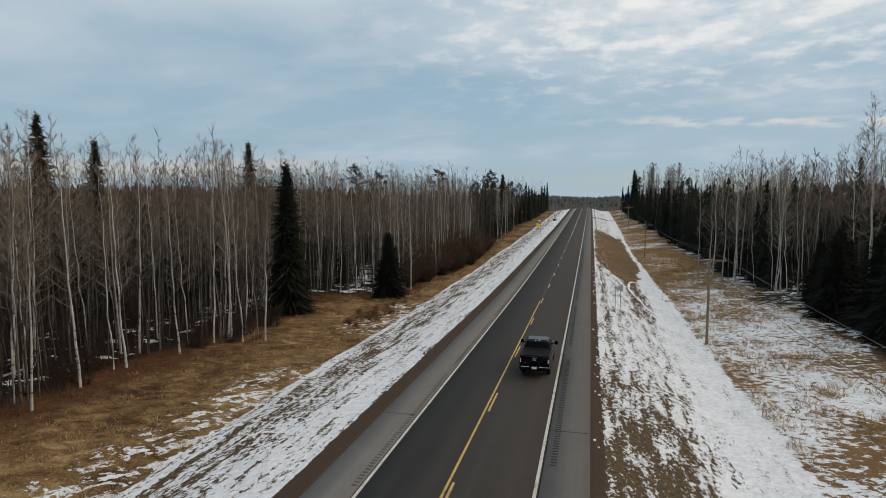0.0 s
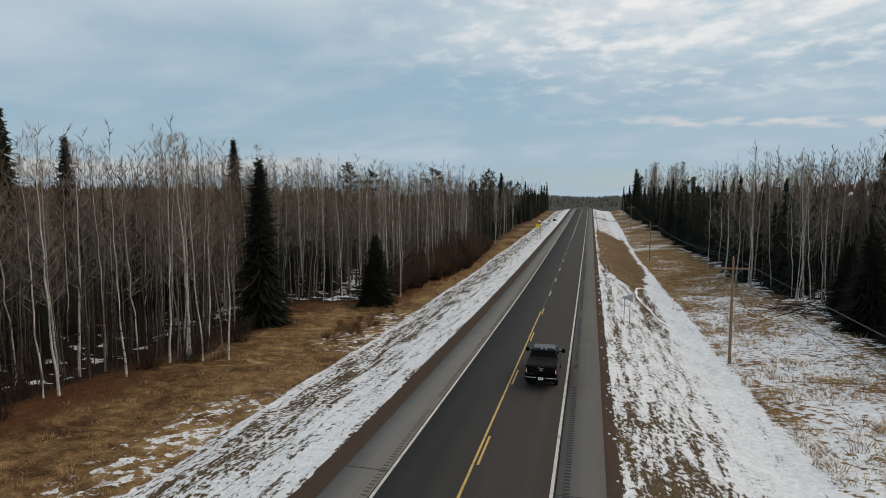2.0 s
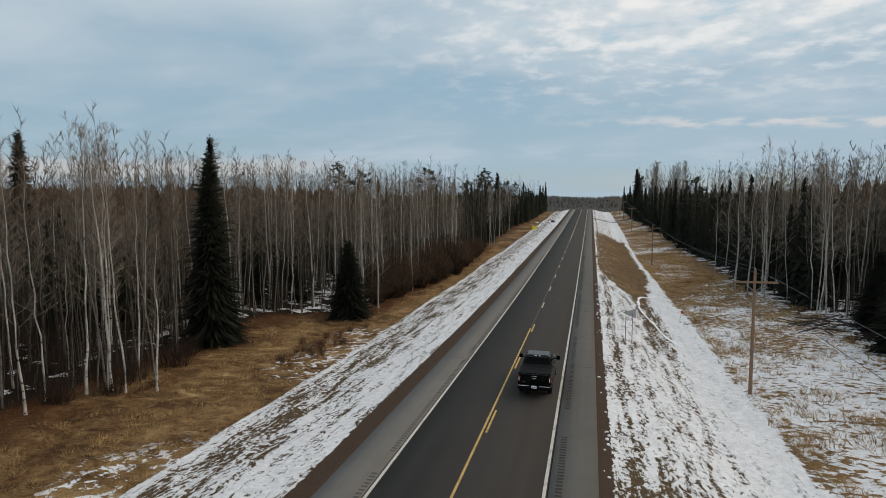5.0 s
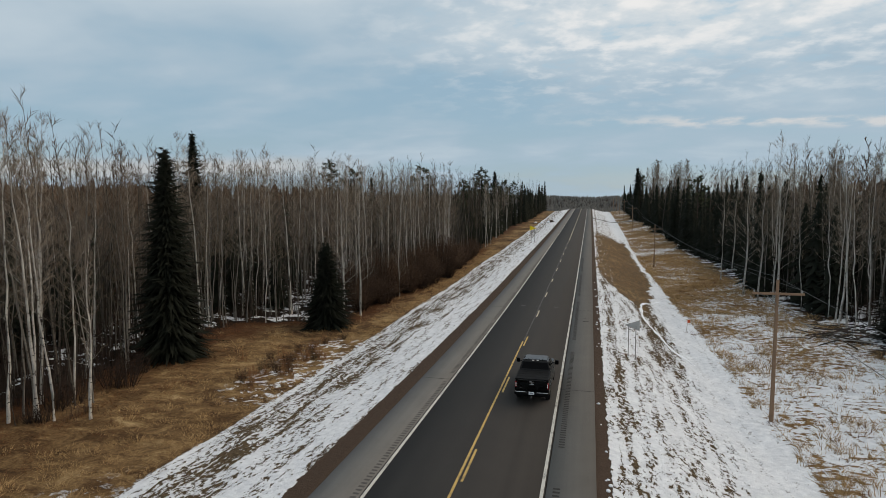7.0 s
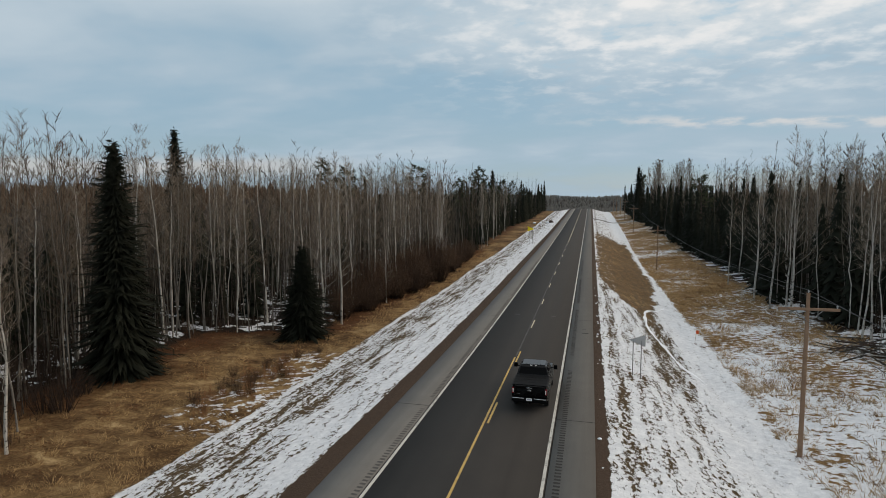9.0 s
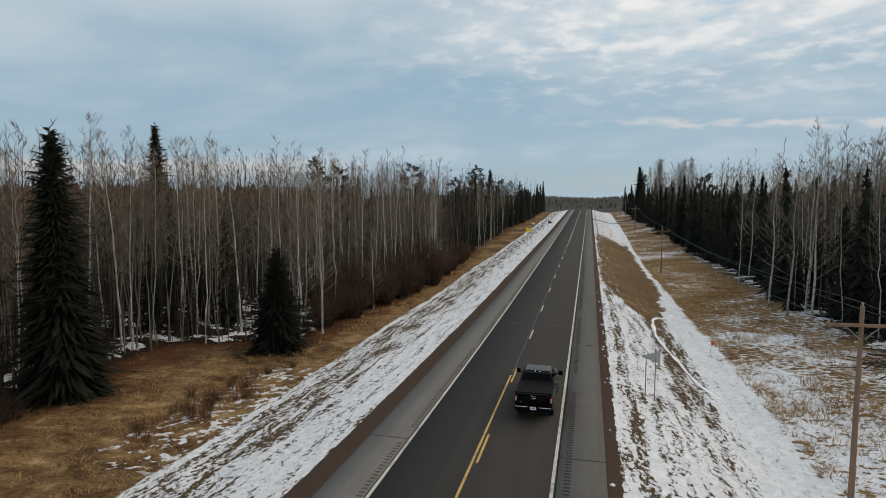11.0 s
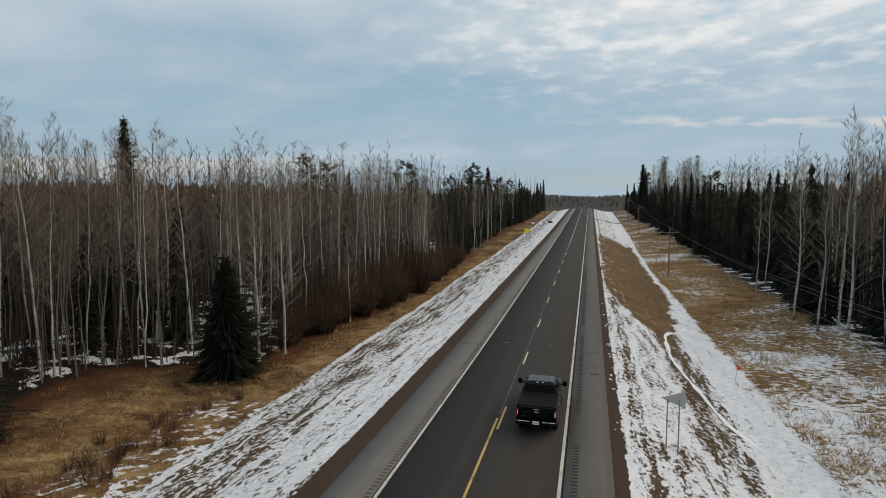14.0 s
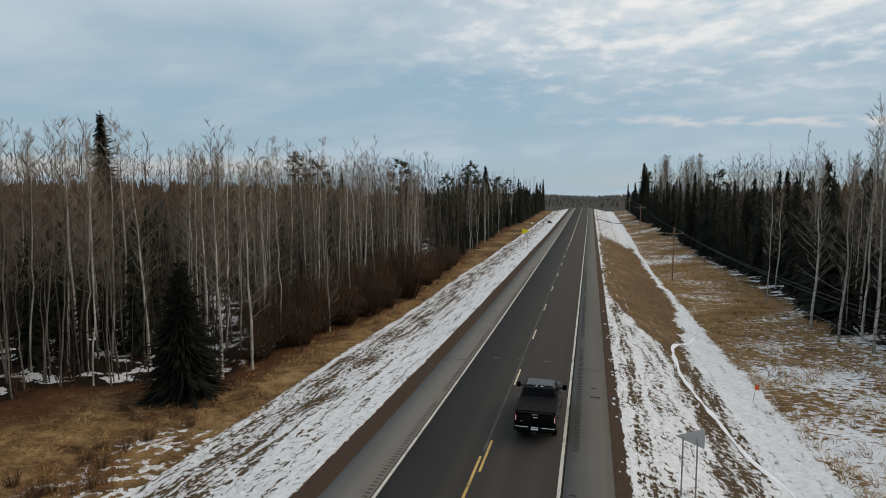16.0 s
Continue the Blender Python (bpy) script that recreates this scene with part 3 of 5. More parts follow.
def spruce(rng, h, r, whorls, points=7):
    """A spruce seen from afar: tiers of boughs with loose sprays at their ends."""
    stem, crown = Shape(), Shape()
    stem.tube([(0, 0, -0.3), (0, 0, h * 0.5), (0, 0, h)], [h * 0.013, h * 0.008, 0.01], 4)
    skirts(crown, rng, h, r, whorls, points)
    for i in range(whorls * 6):
        u = 0.02 + 0.96 * rng.random()
        a = rng.uniform(0, 6.28)
        ln = (r * 1.02 * (1 - u) ** 0.9 + 0.25) * rng.uniform(0.75, 1.2)
        d = Vector((math.cos(a), math.sin(a), 0))
        p = Vector((0, 0, h * u)) + d * ln * 0.5
        crown.spike(p - Vector((0, 0, ln * 0.1)), p + d * ln * 0.5 - Vector((0, 0, ln * rng.uniform(0.0, 0.45) - 0.3 * u)), 0.10 + 0.04 * rng.random())
    return stem, crown


def full_spruce(rng, h, r, whorls, sprays=5, plate=0.24):
    """A close spruce: each bough carries a plate of needles and hanging sprays."""
    stem, crown = Shape(), Shape()
    stem.tube([(0, 0, -0.3), (0, 0, h * 0.5), (0, 0, h)], [h * 0.013, h * 0.008, 0.012], 6)
    fine = sprays > 8
    skirts(crown, rng, h, r * 0.9, int(whorls * (1.9 if fine else 1.2)), 24 if fine else 12, 0.02, 0.72)
    for i in range(whorls):
        t = 0.02 + 0.97 * ((i + rng.random()) / whorls) ** 0.85
        for j in range(9 if t < 0.6 else 7):
            a = rng.uniform(0, 6.28)
            u = min(0.99, max(0.02, t + rng.uniform(-0.6, 0.6) / whorls))
            ln = (r * 1.12 * (1 - u) ** 0.8 + 0.2) * rng.uniform(0.6, 1.15)
            d = Vector((math.cos(a), math.sin(a), 0))
            s = Vector((-d.y, d.x, 0))
            p0 = Vector((0, 0, h * u))
            tip = p0 + d * ln - Vector((0, 0, ln * (0.45 - 0.8 * t + rng.uniform(-0.15, 0.15))))
            b = len(crown.v)
            wd = ln * plate
            mid = p0.lerp(tip, 0.6)
            for q in (p0, mid + s * wd - Vector((0, 0, 0.12)), tip, mid - s * wd - Vector((0, 0, 0.12))):
                crown.v.append(tuple(q))
            crown.f += [(b, b + 1, b + 2), (b, b + 2, b + 3)]
            for k in range(sprays):
                u = rng.uniform(0.3, 1.0)
                c = p0.lerp(tip, u)
                e = d * rng.uniform(0.1, 0.9) + s * rng.uniform(-0.9, 0.9) - Vector((0, 0, rng.uniform(-0.15, 0.6)))
                crown.spike(c, c + e.normalized() * (0.16 + ln * rng.uniform(0.12, 0.3)), rng.uniform(0.014, 0.032) if fine else rng.uniform(0.02, 0.05))
    return stem, crown


def pine(rng, h, r):
    """A tall pine with an irregular crown of needle clumps high on the stem."""
    stem, crown = Shape(), Shape()
    stem.tube([(0, 0, -0.3), (0.1, 0, h * 0.5), (0, 0.1, h * 0.97)], [h * 0.013, h * 0.010, 0.03], 7)
    for i in range(26):
        t = 0.52 + 0.47 * (i + rng.random()) / 26
        a = rng.uniform(0, 6.28)
        ln = r * (0.4 + 1.0 * math.sin(min(1.0, (1.04 - t) / 0.42) * 1.9)) * rng.uniform(0.5, 1.1)
        p0 = Vector((0, 0, h * t))
        tip = p0 + Vector((math.cos(a) * ln, math.sin(a) * ln, ln * rng.uniform(0.05, 0.5)))
        stem.tube([p0, tip], [0.05, 0.015], 3)
        for k in range(9):
            c = p0.lerp(tip, rng.uniform(0.45, 1.05)) + Vector([rng.uniform(-.5, .5) for _ in range(3)])
            for q in range(7):
                e = Vector((rng.uniform(-1, 1), rng.uniform(-1, 1), rng.uniform(-0.3, 1))).normalized()
                crown.spike(c, c + e * rng.uniform(0.45, 0.8), 0.09)
    return stem, crown


def bush(rng, h, r, stems, twigs=9):
    """A rounded leafless thicket: many stems fanning from the ground into fine twigs."""
    wood, fine = Shape(), Shape()
    for i in range(stems):
        a, d = rng.uniform(0, 6.28), math.sqrt(rng.random())
        p = Vector((0.35 * r * d * math.cos(a), 0.35 * r * d * math.sin(a), -0.15))
        top = h * (math.sqrt(max(0.05, 1 - 0.75 * d * d))) * rng.uniform(0.7, 1.05)
        tip = Vector((r * d * math.cos(a) * rng.uniform(0.8, 1.1), r * d * math.sin(a) * rng.uniform(0.8, 1.1), top))
        mid = p.lerp(tip, 0.5) + Vector((rng.uniform(-.15, .15), rng.uniform(-.15, .15), 0.1 * h * rng.random()))
        wood.tube([p, mid, tip], [0.022, 0.013, 0.004], 3)
        for j in range(twigs):
            u = rng.uniform(0.15, 1.0)
            b = p.lerp(mid, u * 2) if u < 0.5 else mid.lerp(tip, u * 2 - 1)
            e = Vector((rng.gauss(0, .6), rng.gauss(0, .6), rng.uniform(0.0, 1))).normalized()
            fine.spike(b, b + e * h * rng.uniform(0.06, 0.2), 0.016)
    return wood, fine


class Pool:
    """Many copies of a few shapes joined into one mesh."""

    def __init__(self):
        self.v, self.f, self.n = [], [], 0

    def add(self, shape, x, y, z, turn, size, tall=1.0):
        a = np.array(shape.v) * (size, size, size * tall)
        c, s = math.cos(turn), math.sin(turn)
        self.v.append(np.stack([a[:, 0] * c - a[:, 1] * s + x, a[:, 0] * s + a[:, 1] * c + y, a[:, 2] + z], 1))
        self.f += [tuple(i + self.n for i in q) for q in shape.f]
        self.n += len(a)

    def put(self, name, mat, label, category):
        if not self.n:
            return None
        me = mesh_of(name, np.concatenate(self.v).tolist(), self.f, mat)
        return tagged(new(name, me), label, category, kind="stuff")


rng = random.Random(7)
EDGE_L = ([-60, 20, 26, 33, 42, 46, 52, 58, 63, 67, 72, 74.5, 77, 92, 101, 119, 140, 160, 200, 240, 275, 330, 420], [-34, -32, -29.6, -32, -31, -26, -28.5, -31.5, -33.5, -34.5, -33, -29, -24.5, -23, -21.5, -20, -19.6, -20.8, -24.2, -24.4, -22.0, -22.0, -24])
EDGE_R = ([-60, 40, 62, 72, 85, 97, 104, 112, 130, 150, 180, 213, 290, 420], [31, 31, 30, 29.5, 31.5, 31, 27.4, 29, 32, 32, 30.3, 28.3, 24.8, 25])


def edge_l(y):
    return float(np.interp(y, *EDGE_L))


def edge_r(y):
    return float(np.interp(y, *EDGE_R))


BIRCHES = [bare_tree(rng, 17 + rng.uniform(-1.5, 2), rng.uniform(0.075, 0.115), 36, 6, rng.uniform(0.30, 0.42), 0.13) for _ in range(4)] + [bare_tree(rng, 16.0, 0.14, 44, 6, 0.24, 0.24)]
ASPENS = [bare_tree(rng, 16 + rng.uniform(-2, 2), rng.uniform(0.05, 0.08), 32, 6, rng.uniform(0.30, 0.45), 0.12) for _ in range(5)] + [bare_tree(rng, 21, 0.22, 60, 7, 0.22, 0.26, twig=0.020)]
THIN = [deep_tree(rng, 16.5 + rng.uniform(-2, 2), rng.uniform(0.055, 0.09), 15, 5, rng.uniform(0.20, 0.36), rng.uniform(1.4, 2.1), 0.019) for _ in range(8)]
DEEP = [deep_tree(rng, 16.5 + rng.uniform(-1, 2), 0.12, 11, 5, 0.30, 2.8, 0.045) for _ in range(4)]
SAPLINGS = [sapling(rng, h, 14) for h in (3.0, 4.5, 6.5)]
SPRUCES = [full_spruce(rng, 16, 2.6, 26, 4, 0.14), full_spruce(rng, 14, 2.2, 22, 4, 0.14), full_spruce(rng, 17, 2.0, 26, 4, 0.14), full_spruce(rng, 9, 3.1, 30, 13, 0.07), full_spruce(rng, 17, 2.9, 36), full_spruce(rng, 17, 3.4, 44, 13, 0.07)]
FAR_SPRUCES = [spruce(rng, 15, 2.6, 17), spruce(rng, 13, 2.4, 15), spruce(rng, 17, 2.3, 19), spruce(rng, 16, 3.0, 16)]
PINES = [pine(rng, 21, 2.4), pine(rng, 20, 2.9)]
BUSHES = [bush(rng, 5.4, 2.8, 150, 13), bush(rng, 4.4, 2.6, 130, 13), bush(rng, 6.4, 2.9, 170, 13)]
BRUSH = [bush(rng, 2.4, 1.3, 34, 7), bush(rng, 1.5, 0.9, 30, 7)]


def planter(shapes, name, label, category, group, stem_mat, crown_mat, parts=("trunk", "crown")):
    """Builds a tree as a thing on first use, then copies it."""
    first = {}

    def plant(k, x, y, size=1.0, turn=None, tall=1.0):
        turn = rng.uniform(0, 360) if turn is None else turn
        m = pose(x, y, hz(x, y), 0, 0, turn) @ Matrix.Diagonal((size, size, size * tall, 1))
        if k not in first:
            ob = thing(name, label, category, group)
            part_data(parts[0], shapes[k][0].mesh(parts[0], stem_mat), ob)
            part_data(parts[1], shapes[k][1].mesh(parts[1], crown_mat), ob)
            ob.matrix_basis = m
            first[k] = ob
            return ob
        made = copy_thing(first[k], Matrix())
        made.matrix_basis = m
        return made

    return plant


birch = planter(BIRCHES, "birch_tree", "leafless white-barked birch at the edge of the woods", "birch tree", "birches along the road", BIRCH, PALE_TWIG)
aspen = planter(ASPENS, "aspen_tree", "leafless grey-barked aspen in the woods", "aspen tree", "aspens along the road", ASPEN, TWIG)
evergreen = planter(SPRUCES, "spruce_tree", "dark green spruce with drooping boughs", "spruce tree", "spruces along the road", TRUNK, NEEDLE)
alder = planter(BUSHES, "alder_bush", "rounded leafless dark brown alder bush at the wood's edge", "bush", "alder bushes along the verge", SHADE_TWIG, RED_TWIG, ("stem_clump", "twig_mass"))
tall_pine = planter(PINES, "pine_tree", "tall pine with an open crown above the woods", "pine tree", "pines above the woods", TRUNK, PINE)


def near_woods():
    # spruces that stand out at the edge and above the woods
    for k, x, y, s in ((5, -29.9, 59.4, 1.08), (3, -22.6, 75.0, 1.04), (3, 32.2, 69, 1.05), (3, 34.5, 74, 1.1), (3, 34.0, 63, 1.1), (1, 36.5, 66, 0.8), (3, 32.5, 57, 1.0), (3, 36.0, 58, 1.15),
                       (2, 38.2, 155, 1.12), (3, 34.5, 80, 0.9), (1, 38, 72, 0.85),
                       (4, -76, 122.4, 1.5), (4, -85.6, 75, 1.55), (4, -84, 85, 1.33), (4, -29.6, 232, 1.3), (4, 26.5, 300, 1.42), (2, 28, 306, 1.3)):
        evergreen(k, x, y, s)
    for k, x, y, s in ((1, -46.3, 193, 1.05), (0, -34.7, 232, 1.08), (1, -37, 240, 0.98), (0, -77.5, 193, 1.05), (0, -33.0, 193, 0.85), (1, -60, 170, 0.95), (1, -30.5, 262, 0.9), (0, -29, 285, 0.85), (0, -27.6, 214, 0.8), (0, 29.5, 318, 0.95), (1, 36, 200, 0.95)):
        tall_pine(k, x, y, s)
    left = ((-29.8, 25.8, 0, 1.0), (-32.1, 34.9, 1, 1.0), (-31.5, 35.6, 2, 1.03), (-33.3, 39.0, 3, 0.97), (-35.7, 44.0, 0, 1.0), (-30.3, 40.5, 2, 0.92), (-31.1, 42.6, 1, 1.0),
            (-29.8, 44.7, 2, 1.05), (-28.8, 45.6, 0, 1.08), (-28.2, 45.4, 3, 1.02), (-27.1, 45.5, 1, 1.1), (-28.8, 48.5, 0, 1.0), (-25.1, 46.3, 4, 0.72), (-30.9, 47.9, 2, 1.0),
            (-30.8, 30.5, 3, 0.95), (-33, 28, 1, 0.95), (-35.0, 78.2, 3, 1.05), (-34.6, 79.6, 0, 1.08), (-34.3, 80.8, 2, 1.1),
            (-34.0, 82.1, 3, 1.05), (-22.4, 79.0, 4, 0.98), (-21.2, 81.2, 4, 0.96), (-20.6, 94.0, 4, 0.62), (-25.0, 140.0, 4, 1.0), (-27.5, 84, 4, 1.05), (-25.5, 90, 4, 1.0),
            (-24.0, 103, 1, 1.0), (-23.5, 110, 2, 1.0), (-23.4, 118, 3, 1.0), (-23.0, 126, 0, 1.0), (-24, 133, 1, 1.0))
    right = ((27.5, 102.0, 4, 0.98), (32.0, 137, 4, 0.95), (27.2, 108, 4, 1.08), (28.5, 97.5, 4, 1.08), (27.6, 125, 2, 0.95),
             (31.2, 86, 2, 1.0), (31.6, 88, 0, 1.05), (32, 91, 1, 1.0), (31.4, 84.5, 3, 0.93), (30.8, 96, 1, 0.97), (35.8, 70, 0, 1.3), (37.5, 73, 2, 1.35), (36.4, 76, 1, 1.25))
    for x, y, k, s in left + right:
        birch(k, x, y, s)
    for x, y, k, s in ((-32.7, 70.7, 0, 0.95), (-34.2, 70.6, 2, 1.0), (-33.1, 73.6, 1, 1.0), (-31.8, 78.8, 3, 1.0), (-33.6, 68.6, 4, 1.0), (-35.2, 72.4, 3, 1.05)):
        aspen(k, x, y, s)
    for i in range(12):
        y = rng.uniform(160, 240)
        birch(rng.randrange(4), edge_l(y) + rng.uniform(-0.5, 1.0), y, rng.uniform(0.8, 1.0))
    # broad bare crowns that stand above the spruces
    for i in range(13):
        aspen(5, rng.uniform(31, 44), rng.uniform(248, 305), rng.uniform(1.05, 1.25))
    for i in range(7):
        aspen(5, -rng.uniform(30, 46), rng.uniform(240, 330), rng.uniform(0.8, 0.95))
    for k, x, y, s in ((2, -20.0, 113.5, 1.08), (0, -20.6, 102.0, 1.0), (1, -22.6, 93.0, 0.95), (2, -21.6, 119.0, 1.0), (0, -22.4, 108.0, 1.1), (1, -22.6, 98.0, 1.1),
                       (0, -22.0, 126.0, 0.9), (1, -23.6, 87.5, 0.85), (2, -23.8, 114.0, 1.05), (0, -24.4, 104.0, 1.1), (2, -25.0, 95.5, 0.95), (1, -22.4, 133.0, 0.9),
                       (1, -25.4, 110.0, 1.2), (0, -26.0, 89.0, 1.0), (1, -24.8, 122.0, 1.1), (0, -28.5, 97.0, 1.0), (2, -27.0, 104.0, 0.9),
                       (1, -23.6, 84.0, 0.8), (1, -22.2, 88.5, 0.85), (0, -21.4, 97.0, 0.8), (1, -20.6, 107.0, 0.9), (0, -20.4, 124.0, 0.85), (1, -20.8, 130.0, 0.9), (0, -21.0, 138.0, 0.9), (1, -21.6, 145.0, 0.9)):
        alder(k, x + 1.1, y, s * 1.12)
    for i in range(200):
        y = rng.uniform(6, 140)
        d = rng.random() ** 1.5 * 16 + 0.4
        x = edge_l(y) - d
        if math.hypot(x + 29.9, y - 59.4) < 3.2 or math.hypot(x + 22.8, y - 75) < 2.4:
            continue
        if rng.random() < 0.38:
            birch(rng.randrange(4), x, y, rng.uniform(0.8, 1.1))
        else:
            aspen(rng.randrange(5), x, y, rng.uniform(0.8, 1.12))
    for i in range(17):
        y = rng.uniform(77, 118)
        x = edge_r(y) + rng.random() ** 1.3 * 9 + 0.5
        (birch if rng.random() < 0.5 else aspen)(rng.randrange(4), x, y, rng.uniform(0.95, 1.2))
    for i in range(44):
        y = rng.uniform(60, 155)
        near = y < 108
        x = edge_r(y) + (5.0 if near else 0.9) + rng.random() * 8
        evergreen(rng.randrange(3), x, y, rng.uniform(0.4, 0.8) if near else rng.uniform(0.55, 0.88))
    for i in range(26):
        y = rng.uniform(84, 116)
        x = edge_r(y) + 1.2 + rng.random() * 8
        (birch if rng.random() < 0.35 else aspen)(rng.randrange(4), x, y, rng.uniform(0.85, 1.15))


def far_woods():
    """The depth of the woods on both sides, joined."""
    stems, crowns, needles, trunks, brown, under = Pool(), Pool(), Pool(), Pool(), Pool(), Pool()

    def grey(x, y, s):
        a, b = THIN[rng.randrange(8)]
        t = rng.uniform(0, 6.28)
        z = hz(x, y)
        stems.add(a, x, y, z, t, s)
        (crowns if rng.random() < 0.75 else brown).add(b, x, y, z, t, s)

    def dark(x, y, s):
        a, b = FAR_SPRUCES[rng.randrange(4)]
        t = rng.uniform(0, 6.28)
        z = hz(x, y)
        trunks.add(a, x, y, z, t, s)
        needles.add(b, x, y, z, t, s)

    for i in range(90):
        y = -80 + 82 * rng.random()
        x = (edge_l(y) - 2 - rng.random() * 30) if i % 2 else (edge_r(y) + 2 + rng.random() * 30)
        (grey if rng.random() < 0.6 else dark)(x, y, rng.uniform(0.7, 1.1))
    for i in range(820):
        y = 2 + 158 * rng.random()
        x = edge_l(y) - 1.0 - rng.random() ** 1.15 * 60
        grey(x, y, rng.uniform(0.8, 1.2))
    for i in range(520):
        y = 150 + 270 * rng.random() ** 1.15
        d = rng.random() ** 1.4
        x = edge_l(y) - 0.5 - d * 80
        if y > 165 and rng.random() < 0.66 - 0.6 * d:
            dark(x, y, rng.choice((0.45, 0.6, 0.75, 0.85, 0.95, 1.1)) * rng.uniform(0.9, 1.1))
        else:
            grey(x, y, rng.uniform(0.95, 1.3))
    for i in range(600):
        y = 5 + 400 * rng.random()
        x = edge_l(y) - 55 - rng.random() * 120
        k = rng.randrange(4)
        (crowns if rng.random() < 0.5 else brown).add(DEEP[k][1], x, y, hz(x, y), rng.uniform(0, 6.28), rng.uniform(0.8, 1.08))
    for i in range(400):
        y = 60 + 300 * rng.random()
        x = edge_r(y) + 14 + rng.random() * 90
        (crowns if rng.random() < 0.4 else brown).add(DEEP[rng.randrange(4)][1], x, y, hz(x, y), rng.uniform(0, 6.28), rng.uniform(0.95, 1.25))
    for i in range(210):
        y = 8 + 140 * rng.random()
        dark(edge_l(y) - 8 - rng.random() * 34, y, rng.uniform(0.25, 0.8))
    for i in range(250):
        y = 45 + 80 * rng.random()
        x = edge_r(y) + 5 + rng.random() * 40
        grey(x, y, rng.uniform(0.95, 1.2))
    for i in range(480):
        y = 92 + 320 * rng.random() ** 1.2
        d = rng.random() ** 1.4
        x = edge_r(y) + 0.5 + d * 60
        if rng.random() < 0.93 - 0.5 * d:
            dark(x, y, rng.choice((0.45, 0.6, 0.75, 0.85, 0.95, 1.1)) * rng.uniform(0.88, 1.1))
        else:
            grey(x, y, rng.uniform(1.1, 1.5))
    for i in range(120):
        y = 150 + 260 * rng.random()
        dark(edge_l(y) - 0.6 - rng.random() * 5, y, rng.uniform(0.35, 0.75))
    for i in range(110):
        y = 112 + 260 * rng.random()
        dark(edge_r(y) + 0.6 + rng.random() * 5, y, rng.uniform(0.3, 0.65))
    for i in range(150):
        y = 4 + 66 * rng.random()
        x = edge_l(y) - 2.0 - rng.random() * 16
        under.add(SAPLINGS[rng.randrange(1, 3)], x, y, hz(x, y), rng.uniform(0, 6.28), rng.uniform(0.7, 1.2))
    for i in range(680):
        y = 2 + 170 * rng.random()
        x = edge_l(y) - 1.5 - rng.random() * 38
        under.add(SAPLINGS[rng.randrange(3)], x, y, hz(x, y), rng.uniform(0, 6.28), rng.uniform(0.7, 1.2))
    for i in range(450):
        y = 40 + 130 * rng.random()
        x = edge_r(y) + 1.5 + rng.random() * 28
        under.add(SAPLINGS[rng.randrange(3)], x, y, hz(x, y), rng.uniform(0, 6.28), rng.uniform(0.7, 1.2))
    # slender bare stems that fill the front of the woods
    poles = [Shape() for _ in range(7)]
    for q in poles:
        q.tube(stem_line(rng, 13.0, 6, 0.08, 0.16), [0.054, 0.048, 0.042, 0.034, 0.025, 0.015, 0.006], 4)
    light = Pool()
    for i in range(800):
        y = 3 + 150 * rng.random()
        x = edge_l(y) - 0.8 - rng.random() ** 1.2 * 26
        (stems if rng.random() < 0.8 else light).add(poles[rng.randrange(7)], x, y, hz(x, y), rng.uniform(0, 6.28), rng.uniform(0.6, 1.15))
    for i in range(260):
        y = 74 + 60 * rng.random()
        x = edge_r(y) + 1.0 + rng.random() * 20
        (stems if rng.random() < 0.8 else light).add(poles[rng.randrange(7)], x, y, hz(x, y), rng.uniform(0, 6.28), rng.uniform(0.6, 1.15))
    light.put("woods_pale_stems", ASPEN, "thin pale stems crowding the front of the woods", "woods")
    under.put("woods_undergrowth", SHADE_TWIG, "leafless undergrowth among the stems, coloured dark for the shade there", "undergrowth")
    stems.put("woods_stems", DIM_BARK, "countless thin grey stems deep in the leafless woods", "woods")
    crowns.put("woods_twigs", TWIG, "haze of leafless grey twigs over the woods", "woods")
    brown.put("woods_brown_twigs", RED_TWIG, "haze of reddish brown twigs over the woods", "woods")
    needles.put("spruce_woods", NEEDLE, "dense dark spruces along the road", "woods")
    trunks.put("spruce_woods_stems", TRUNK, "spruce stems in the woods", "woods")
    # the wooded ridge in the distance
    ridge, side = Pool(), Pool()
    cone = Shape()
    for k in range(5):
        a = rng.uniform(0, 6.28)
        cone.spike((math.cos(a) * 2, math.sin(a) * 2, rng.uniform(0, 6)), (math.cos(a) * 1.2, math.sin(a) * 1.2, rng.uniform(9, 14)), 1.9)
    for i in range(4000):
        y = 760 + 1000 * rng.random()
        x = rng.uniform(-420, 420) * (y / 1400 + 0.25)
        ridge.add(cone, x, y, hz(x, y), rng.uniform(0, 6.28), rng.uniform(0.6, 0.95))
    for i in range(2300):
        y = 20 + 900 * rng.random()
        x = (-150 - 420 * rng.random()) if rng.random() < 0.65 else (110 + 420 * rng.random())
        side.add(cone, x, y, hz(x, y), rng.uniform(0, 6.28), rng.uniform(0.7, 1.05))
    side.put("side_woods", RED_TWIG, "brown leafless woods deep behind the roadside trees", "woods")
    ridge.put("ridge_woods", HAZED_WOODS, "distant wooded ridge beyond the crest of the road", "woods")


